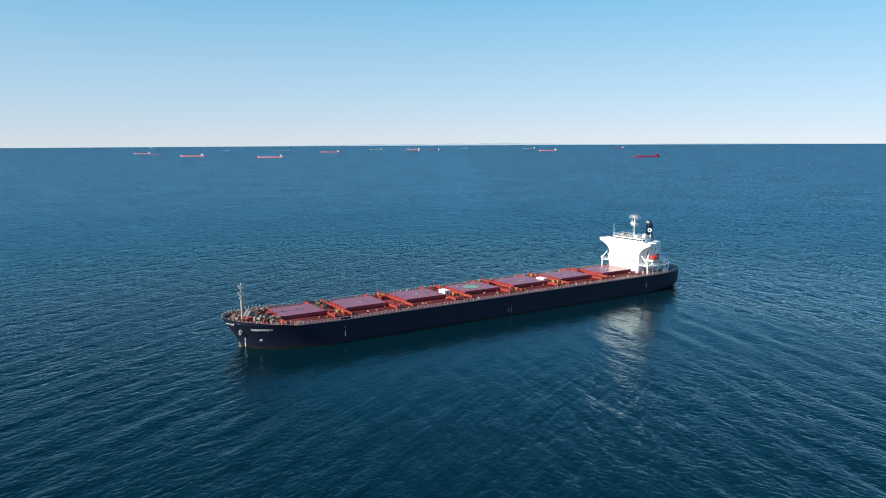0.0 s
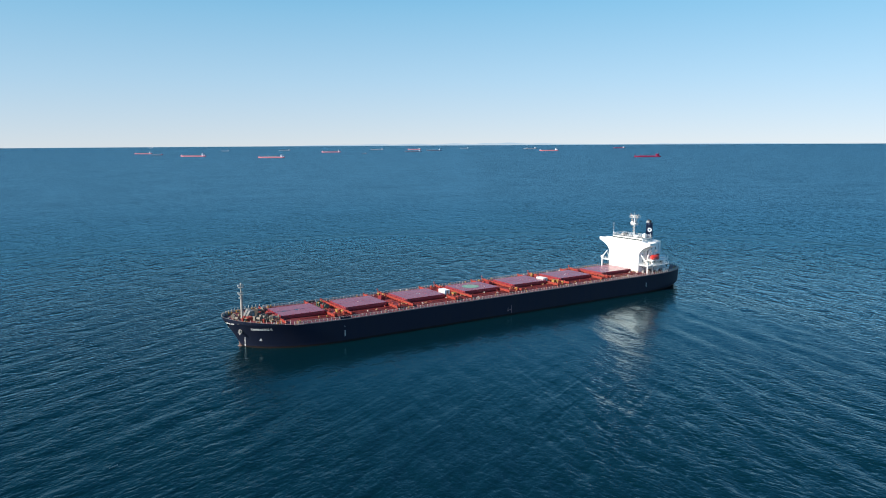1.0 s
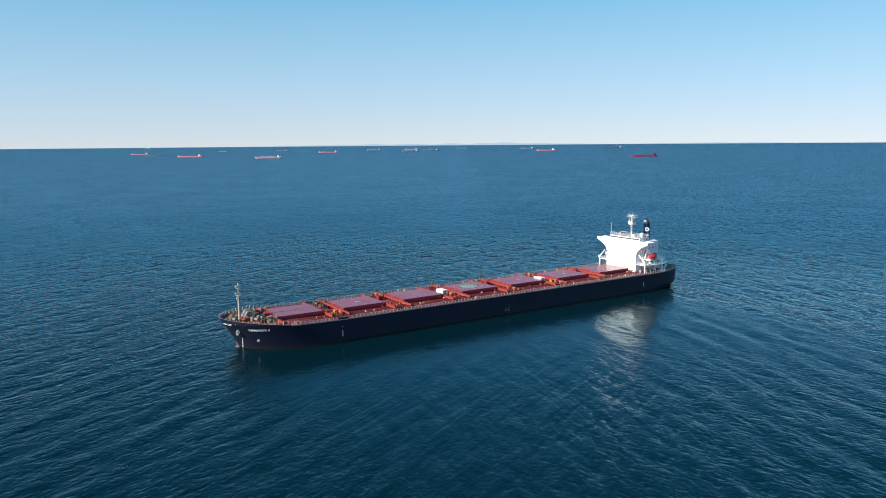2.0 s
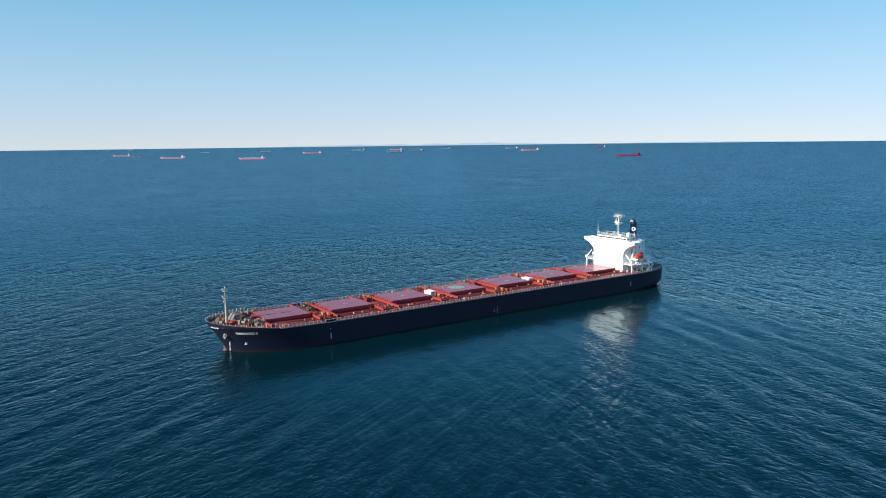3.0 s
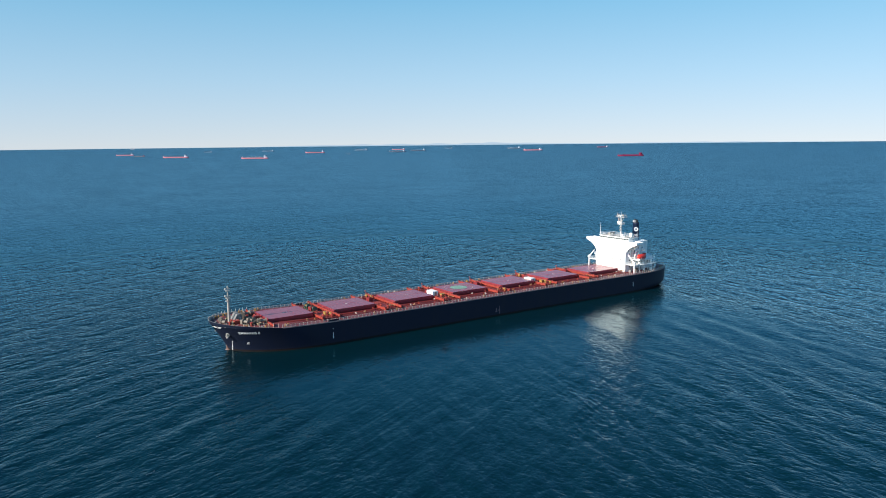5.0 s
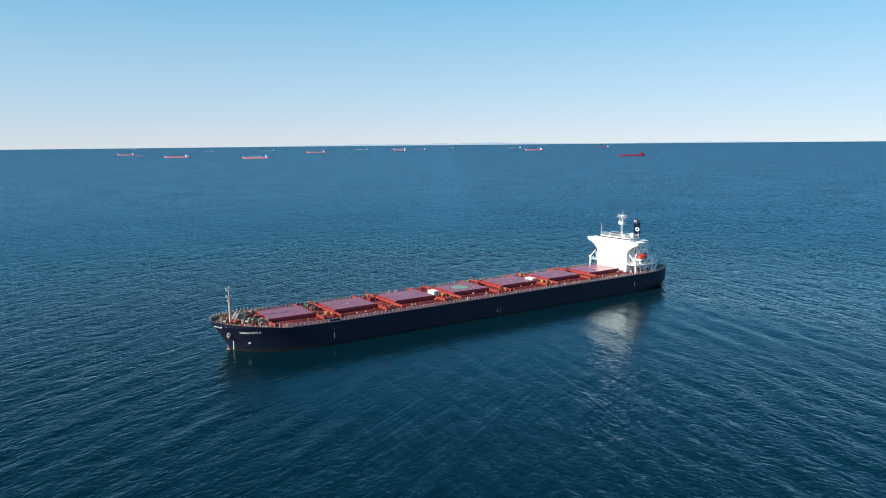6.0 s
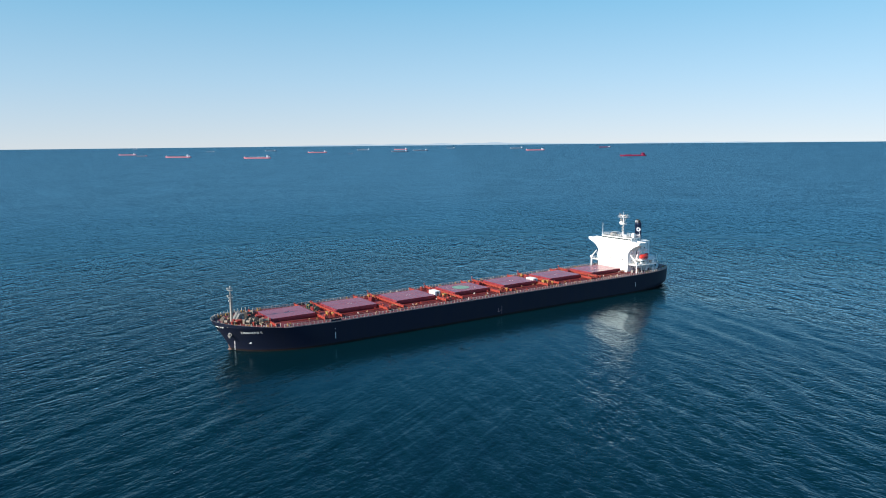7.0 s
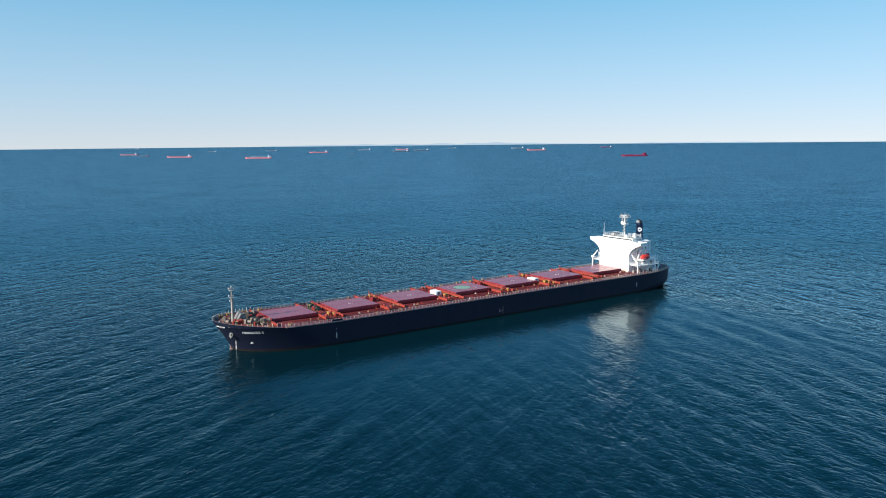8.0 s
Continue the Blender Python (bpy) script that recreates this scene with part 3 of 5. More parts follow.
def build_fore_mast(ship):
    bm = bmesh.new()
    x, z0 = -105.0, sheer(-105)
    tube(bm, (x, 0, z0 - 0.1), (x, 0, 18.2), 0.42, 0.30, 12)
    tube(bm, (x, 0, 18.2), (x, 0, 21.8), 0.20, 0.12, 8)
    mast = part("fore_mast", bm, MASTC, ship, "weathered cream foremast with lamp brackets", smooth=False)
    for z in (18.1, 20.6):
        bm = bmesh.new()
        box(bm, x - 0.7, x + 0.7, -0.7, 0.7, z, z + 0.08)
        for sx in (-0.65, 0.65):
            for sy in (-0.65, 0.65):
                tube(bm, (x + sx, sy, z), (x + sx, sy, z + 0.9), 0.04, n=4)
        for s in (-0.65, 0.65):
            box(bm, x - 0.65, x + 0.65, s - 0.03, s + 0.03, z + 0.86, z + 0.92)
            box(bm, x + s - 0.03, x + s + 0.03, -0.65, 0.65, z + 0.86, z + 0.92)
        part("lamp_platform", bm, MASTC, mast)
    for z, sx in ((18.7, -0.95), (21.2, -0.9), (21.8, 0.0), (16.9, -0.6)):
        bm = bmesh.new()
        tube(bm, (x + sx, 0, z), (x + sx, 0, z + 0.45), 0.2, 0.2, 8)
        part("navigation_lamp", bm, RADARC, mast)
    bm = bmesh.new()
    for k in range(24):
        z = z0 + 0.4 + k * 0.33
        box(bm, x + 0.42, x + 0.50, -0.25, 0.25, z, z + 0.05)
    for y in (-0.25, 0.25):
        box(bm, x + 0.44, x + 0.50, y - 0.03, y + 0.03, z0, 18.2)
    part("ladder", bm, MASTC, mast)


def build_forecastle(ship):
    build_fore_mast(ship)
    # a store with a sloping front abaft the mast, and low breakwater plates beside it
    z = sheer(-103)
    bm = bmesh.new()
    prism(bm, [(-104.5, -2.1, z - 0.05), (-101.1, -2.1, z - 0.05), (-101.1, -2.1, z + 2.7), (-101.5, -2.1, z + 2.95), (-102.7, -2.1, z + 2.95)], (0, 4.2, 0))
    for x in (-103.2, -102.2):
        box(bm, x - 0.05, x + 0.05, -2.16, -2.1, z, z + (1.9 if x < -103 else 2.8))
    store = part("deck_store", bm, STOREC, ship, "pale grey store with sloping front")
    bm = bmesh.new()
    box(bm, -102.0, -101.35, -2.17, -2.1, z + 0.3, z + 2.1, 0.02)
    part("store_door", bm, DOORC, store)
    for side in (-1, 1):
        bm = bmesh.new()
        prism(bm, [(-103.6, side * 2.2, z), (-101.6, side * 6.0, z - 0.05), (-101.4, side * 6.0, z + 0.8), (-103.2, side * 2.2, z + 1.5)], (0.12, 0, 0))
        part("breakwater", bm, WINCH, ship, "worn grey breakwater plate")
    w = part("windlass", build_winch(), WINCH, ship, "grey anchor windlass with rope drums")
    w.matrix_basis = pose(-98.8, -4.6, sheer(-98.8), 0, 0, 14)
    again(w, -98.8, 4.6, sheer(-98.8), -14)
    again(w, -96.0, -6.8, sheer(-96), 80)
    again(w, -96.0, 6.8, sheer(-96), -80)
    again(w, -101.4, -6.0, sheer(-101.4), 30)
    bm = bmesh.new()
    box(bm, -0.9, 0.9, -0.9, 0.9, -0.1, 1.2, 0.08)
    box(bm, -1.0, 1.0, -1.0, 1.0, 1.2, 1.35)
    st = part("store_hatch", bm, ORANGE, ship)
    st.matrix_basis = pose(-103.6, -3.6, sheer(-103.6))
    again(st, -95.3, 0.4, sheer(-95.3))
    bm = build_bollard()
    bol = part("bollard", bm, YELLOW, ship, "yellow mooring bollard pair")
    first = True
    for x, off in ((-106.5, 1.6), (-103.0, 1.6), (-96.5, 1.6), (-90, 1.7), (88, 1.7), (104, 1.7)):
        for side in (-1, 1):
            y = side * (halfbreadth(x, sheer(x)) - off)
            if first:
                bol.matrix_basis = pose(x, y, sheer(x))
                first = False
            else:
                again(bol, x, y, sheer(x))
    bm = bmesh.new()
    for y in (-0.35, 0.35):
        tube(bm, (0, y - 0.12, 0.45), (0, y + 0.12, 0.45), 0.4, n=12)
    box(bm, -0.5, 0.5, -0.55, 0.55, -0.05, 0.15)
    fair = part("roller_fairlead", bm, GREY, ship, "grey roller fairlead at the deck edge")
    fair.matrix_basis = pose(-109.4, 0.0, sheer(-109.4))
    for x in (-108.3, -105.6, -102.2, -98.4):
        for side in (-1, 1):
            again(fair, x, side * (halfbreadth(x, sheer(x)) - 0.9), sheer(x), side * 20)
    bm = bmesh.new()
    tube(bm, (0, -0.7, 0.75), (0, 0.7, 0.75), 0.55, n=14)
    for y in (-0.75, 0.75):
        tube(bm, (0, y - 0.05, 0.75), (0, y + 0.05, 0.75), 0.8, n=14)
        box(bm, -0.6, 0.6, y - 0.1, y + 0.1, -0.05, 0.3)
    reel = part("rope_reel", bm, WINCH, ship, "grey rope reel")
    reel.matrix_basis = pose(-107.4, -1.8, sheer(-107.4), 0, 0, 40)
    again(reel, -107.2, 2.4, sheer(-107.2), -30)
    again(reel, -97.2, -1.6, sheer(-97.2), 10)
    again(reel, -103.4, 5.4, sheer(-103.4), 70)
    bm = bmesh.new()
    tube(bm, (0, 0, -0.1), (0, 0, 1.0), 0.3, n=10)
    tube(bm, (0, 0, 0.9), (0, 0, 1.25), 0.5, n=10)
    head = part("fore_deck_vent", bm, ORANGE, ship)
    head.matrix_basis = pose(-106.2, -4.6, sheer(-106.2))
    for x, y in ((-106.0, 4.8), (-100.2, -8.6), (-100.0, 8.8), (-97.4, 3.6), (-95.2, -4.6), (-104.6, -1.4), (-94.6, 8.0)):
        again(head, x, y, sheer(x))
    # mooring ropes coiled on the deck
    bm = bmesh.new()
    for k in range(5):
        r = 0.75 - 0.05 * (k % 2)
        ring = [(r * math.cos(2 * math.pi * i / 14), r * math.sin(2 * math.pi * i / 14), 0.1 + 0.16 * k) for i in range(14)]
        for a, b in zip(ring, ring[1:] + ring[:1]):
            tube(bm, a, b, 0.09, n=5)
    coil = part("rope_coil", bm, ROPE, ship, "coiled tan mooring rope")
    coil.matrix_basis = pose(-99.6, -7.6, sheer(-99.6))
    for x, y in ((-104.4, 3.6), (-97.6, -8.8), (-95.0, -2.4), (-98.2, 1.2), (-105.4, -4.0), (105.6, -3.0), (105.2, 4.2)):
        again(coil, x, y, sheer(x) + (0.15 if x > 0 else 0.12))
    # chains from the windlass to the hawse pipes
    for side in (-1, 1):
        bm = bmesh.new()
        for k in range(14):
            x = -100.4 - 0.42 * k
            y = side * (4.4 - 0.06 * k)
            box(bm, x - 0.2, x + 0.2, y - (0.14 if k % 2 else 0.07), y + (0.14 if k % 2 else 0.07), sheer(x) + 0.25, sheer(x) + (0.40 if k % 2 else 0.52))
        part("anchor_chain", bm, DGREY, ship, "dark stud-link anchor chain")
    bm = bmesh.new()
    bmesh.ops.create_uvsphere(bm, u_segments=20, v_segments=12, radius=1.0, matrix=Matrix.Translation((-105.5, 0, -0.3)) @ Matrix.Diagonal((1.7, 1.2, 1.1, 1)))
    bulb = part("bulb", bm, BULB, ship, "worn brown top of the bulbous bow awash", smooth=True)
    bm = bmesh.new()
    tube(bm, (-105.8, 0, 0.0), (-106.2, 0, 2.3), 0.42, 0.3, 10)
    part("stem_bar", bm, BULB, bulb)
    # anchors in their pockets
    for side in (-1, 1):
        x, zz = -107.4, 6.95
        y = side * (halfbreadth(x, zz))
        bm = bmesh.new()
        n = Vector((-0.72, side * 0.69, -0.12)).normalized()
        c = Vector((x, y, zz))
        tube(bm, c - n * 0.5, c + n * 0.35, 0.8, 0.65, 16)
        pocket = part("hawse_pipe", bm, GREY, ship, "raised hawse pipe ring", smooth=False)
        bm = bmesh.new()
        a = c + n * 0.6
        tube(bm, a + Vector((0, 0, 0.4)), a + Vector((0, 0, -1.0)), 0.18)
        side_v = Vector((n.y, -n.x, 0)).normalized()
        for s in (-1, 1):
            tube(bm, a + Vector((0, 0, -0.95)), a + side_v * s * 0.7 + Vector((0, 0, -0.2)), 0.2, 0.07)
        box(bm, a.x - 0.25, a.x + 0.25, a.y - 0.25, a.y + 0.25, a.z - 1.15, a.z - 0.9, 0.06)
        part("anchor", bm, GREY, pocket, "stocked steel anchor hung in its pocket")


def hull_patch(bm, x0, x1, z0, z1, side=-1, out=0.05, n=1):
    """A painted plate that follows the hull's side."""
    for i in range(n):
        xa, xb = x0 + (x1 - x0) * i / n, x0 + (x1 - x0) * (i + 1) / n
        p = [(x, side * (halfbreadth(x, z) + out), z) for x, z in ((xa, z0), (xb, z0), (xb, z1), (xa, z1))]
        bm.faces.new([bm.verts.new(q) for q in p])


def build_hull_marks(ship):
    cur = bpy.data.curves.new("ship_name", "FONT")
    cur.body = "EMMAKRIS II"
    cur.size, cur.space_character, cur.offset = 1.2, 1.1, 0.02
    tmp = new("ship_name", cur)
    bpy.context.view_layer.update()
    me = bpy.data.meshes.new_from_object(tmp.evaluated_get(bpy.context.evaluated_depsgraph_get()))
    bpy.data.objects.remove(tmp)
    xs = [v.co.x for v in me.vertices]
    x0, wid = min(xs), max(xs) - min(xs)
    for v in me.vertices:
        x = -105.05 + (v.co.x - x0) / wid * 5.85
        z = 7.45 + v.co.y
        x -= 0.62 * (halfbreadth(x, z) - halfbreadth(x, 7.9))
        v.co = (x, -(halfbreadth(x, z) + 0.06), z)
    me.materials.append(MARK)
    ob = new("name_lettering", me)
    ob.parent = ship
    tagged(ob, "white painted name on the bow")
    bm = bmesh.new()
    for k in range(7):
        z = 0.6 + k * 0.55
        x = -99.0
        while 0.956 * x + 0.294 * halfbreadth(x, z) > -99.9:
            x -= 0.02
        hull_patch(bm, x, x + 0.18, z, z + 0.36)
    part("draught_marks", bm, MARK, ship, "white draught figures as plain bars")
    bm = bmesh.new()
    hull_patch(bm, -110.9, -109.6, 9.15, 9.75, n=3)
    part("bow_scuff", bm, MARK, ship, "white painted patch at the stem head")
    bm = bmesh.new()
    hull_patch(bm, -102.1, -101.3, 3.4, 3.6, n=2)
    hull_patch(bm, -101.95, -101.75, 3.6, 4.2)
    hull_patch(bm, -101.75, -101.4, 3.9, 4.1)
    part("thruster_mark", bm, MARK, ship)
    bm = bmesh.new()
    hull_patch(bm, -73.9, -73.65, 2.6, 4.7)
    hull_patch(bm, -73.9, -73.65, 5.9, 6.15)
    part("tug_mark", bm, MARK, ship)
    bm = bmesh.new()
    hull_patch(bm, -0.1, 0.05, 1.2, 4.4)
    hull_patch(bm, -1.0, -0.1, 2.6, 2.8)
    hull_patch(bm, -2.2, -1.2, 2.2, 2.4)
    hull_patch(bm, -1.8, -1.6, 2.3, 3.6)
    part("load_line_mark", bm, PALE, ship)
    bm = bmesh.new()
    hull_patch(bm, 78.2, 78.45, 3.2, 5.2)
    part("tug_mark", bm, MARK, ship)


def build_chock_plates(ship):
    for side in (-1, 1):
        bm = bmesh.new()
        y = side * (HALF + 0.03)
        prism(bm, [(-75.4, y, DECK_Z - 0.1), (-71.2, y, DECK_Z - 0.1), (-71.5, y, DECK_Z + 0.75), (-75.1, y, DECK_Z + 0.75)], (0, -side * 0.25, 0))
        part("chock_plate", bm, NAVY, ship, "raised navy chock plate in the deck edge")


def build_rails(ship):
    post = part("rail_post", build_rail_post(), CREAM, ship)
    first = True
    for side in (-1, 1):
        x = -92.0
        while x < 108:
            y = side * (halfbreadth(x, sheer(x)) - 0.35)
            if first:
                post.matrix_basis = pose(x, y, sheer(x))
                first = False
            else:
                again(post, x, y, sheer(x))
            x += 1.5
    for side in (-1, 1):
        for h in (0.35, 0.65, 0.92):
            bm = bmesh.new()
            xs = list(np.arange(-92, 108.1, 1.8))
            for x0, x1 in zip(xs, xs[1:]):
                p = [(x, side * (halfbreadth(x, sheer(x)) - 0.35), sheer(x) + h) for x in (x0, x1)]
                tube(bm, p[0], p[1], 0.035, n=4)
            part("guard_rail", bm, CREAM, ship)
    # open rails round the bow
    stay = None
    for side in (-1, 1):
        for x in np.arange(-109.9, -93, 1.5):
            z = sheer(x)
            y = side * (halfbreadth(x, z) - 0.3)
            if y * side > 0.5:
                if stay is None:
                    bm = bmesh.new()
                    tube(bm, (0, 0, 0), (0, 0, 1.6), 0.06, n=5)
                    stay = part("bulwark_stay", bm, CREAM, ship)
                    stay.matrix_basis = pose(x, y, z)
                else:
                    again(stay, x, y, z)


def build_deck_gear(ship):
    rail = None
    for s, e in HATCHES:
        for x in (s - 0.9, e + 0.9):
            if rail is None:
                rail = part("hatch_rail", build_hatch_rail(), ORANGE, ship, "orange-red transverse rail on posts")
                rail.matrix_basis = pose(x, 0, DECK_Z + 0.15)
            elif x < 77:
                again(rail, x, 0, DECK_Z + 0.15, 0 if x < e else 180)
    vent = part("vent", build_vent(), YELLOW, ship, "yellow mushroom ventilator")
    vent.matrix_basis = pose(-71.5, -9.5, DECK_Z + 0.1)
    again(vent, -71.5, 9.5, DECK_Z + 0.1)
    dark = part("vent", build_vent(), ORANGE, ship, "orange-red mushroom ventilator")
    dark.matrix_basis = pose(-75.0, -11, DECK_Z + 0.1)
    rnd = random.Random(5)
    gaps = [(HATCHES[i][1] + 1.8, HATCHES[i + 1][0] - 1.8) for i in range(6)]
    for a, b in gaps:
        for y in (-11.8, -8.2, 7.4, 10.8):
            again(vent if rnd.random() < 0.35 else dark, rnd.uniform(a, b), y + rnd.uniform(-0.6, 0.6), DECK_Z + 0.1)
    # hydraulic units and access trunks between the hatches
    bm = bmesh.new()
    box(bm, -0.9, 0.9, -1.3, 1.3, -0.1, 1.5, 0.08)
    box(bm, -0.5, 0.5, -0.9, 0.2, 1.5, 1.8, 0.05)
    tube(bm, (0.2, 0.7, 1.45), (0.2, 0.7, 2.1), 0.25)
    unit = part("power_unit", bm, COAM, ship, "red hydraulic power unit")
    unit.matrix_basis = pose((gaps[0][0] + gaps[0][1]) / 2, 3.2, DECK_Z + 0.2)
    for i, (a, b) in enumerate(gaps[1:]):
        again(unit, (a + b) / 2, 3.5 if i % 2 else 5.0, DECK_Z + 0.2)
    bm = bmesh.new()
    box(bm, -0.7, 0.7, -0.8, 0.8, -0.1, 1.1, 0.06)
    box(bm, -0.8, 0.8, -0.9, 0.9, 1.1, 1.22)
    box(bm, -0.1, 0.1, 0.9, 0.98, 0.5, 0.8)
    trunk = part("access_hatch", bm, YELLOW, ship, "yellow-edged booby hatch")
    trunk.matrix_basis = pose(gaps[2][1] - 1.5, -4.3, DECK_Z + 0.2)
    for a, b in (gaps[0], gaps[4]):
        again(trunk, b - 1.0, -6.0, DECK_Z + 0.2)
    # green winch beside the first hatch
    w = part("mooring_winch", build_winch(), DGREEN, ship, "dark green mooring winch")
    w.matrix_basis = pose(-73.0, 2.0, DECK_Z + 0.25)
    again(w, -73.0, 7.2, DECK_Z + 0.2)
    again(w, 103.0, -6, DECK_Z + 0.15)
    again(w, 103.0, 6, DECK_Z + 0.15)
    # pipes along both sides
    for side in (-1, 1):
        for y, r, mat in ((9.2, 0.16, COAM), (9.7, 0.12, ORANGE), (12.6, 0.14, DECK)):
            bm = bmesh.new()
            tube(bm, (-88, side * y, DECK_Z + 0.55), (78, side * y, DECK_Z + 0.55), r, n=6)
            for x in np.arange(-87, 78, 4.0):
                box(bm, x - 0.1, x + 0.1, side * y - 0.2, side * y + 0.2, DECK_Z, DECK_Z + 0.5)
            part("deck_pipe", bm, mat, ship)
    # hydrants, sounding pipes and small valves on the walkways
    kinds = []
    for mat, h, label in ((TAN, 0.9, "tan hydrant with a valve wheel"), (YELLOW, 0.7, "yellow valve stand"), (CREAM, 0.85, "cream air pipe head"), (ORANGE, 1.0, "orange-red sounding pipe")):
        bm = bmesh.new()
        tube(bm, (0, 0, -0.05), (0, 0, h), 0.12, n=6)
        tube(bm, (0, 0, h - 0.1), (0, 0, h + 0.12), 0.26, n=8)
        tube(bm, (0, 0, h * 0.6), (0.5, 0, h * 0.6), 0.09, n=5)
        box(bm, 0.4, 0.6, -0.16, 0.16, h * 0.6 - 0.16, h * 0.6 + 0.16)
        kinds.append(part("valve_stand", bm, mat, ship, label))
        kinds[-1].matrix_basis = pose(-84 + 3 * len(kinds), -10.6, DECK_Z)
    x = -66.0
    while x < 79:
        for side in (-1, 1):
            if rnd.random() < 0.85:
                again(rnd.choice(kinds), x + rnd.uniform(-1.2, 1.2), side * rnd.choice((8.6, 10.7, 11.6, 13.9, 14.8)), DECK_Z, rnd.uniform(0, 360))
        x += 2.6
    # low walkway frames beside the hatches' ends
    bm = bmesh.new()
    for y in (0.0, 1.1):
        box(bm, -1.6, 1.6, y - 0.05, y + 0.05, 0.85, 0.95)
        for xx in (-1.5, 0, 1.5):
            box(bm, xx - 0.05, xx + 0.05, y - 0.05, y + 0.05, 0, 0.9)
    box(bm, -1.6, 1.6, 0.05, 1.05, 0.45, 0.52)
    frame_a = part("walkway_frame", bm, ORANGE, ship, "orange-red railed walkway frame")
    frame_a.matrix_basis = pose(sum(gaps[0]) / 2, -12.2, DECK_Z)
    for a, b in gaps[1:]:
        again(frame_a, (a + b) / 2 - 0.6, -12.4, DECK_Z, 8)
        again(frame_a, (a + b) / 2 + 0.8, 11.4, DECK_Z)
    for a, b in gaps:
        again(frame_a, (a + b) / 2, -2.2, DECK_Z + 0.15, 90)
    # short stanchions and lamps along the hatches' edge
    bm = bmesh.new()
    tube(bm, (0, 0, 0), (0, 0, 2.6), 0.09, n=6)
    box(bm, -0.25, 0.25, -0.2, 0.2, 2.5, 2.8)
    lp = part("deck_lamp", bm, ORANGE, ship, "short orange deck lamp post")
    lp.matrix_basis = pose(-74.6, -13.2, DECK_Z)
    for a, b in gaps[1:]:
        again(lp, a, -13.2, DECK_Z)
        again(lp, b, 13.2, DECK_Z)


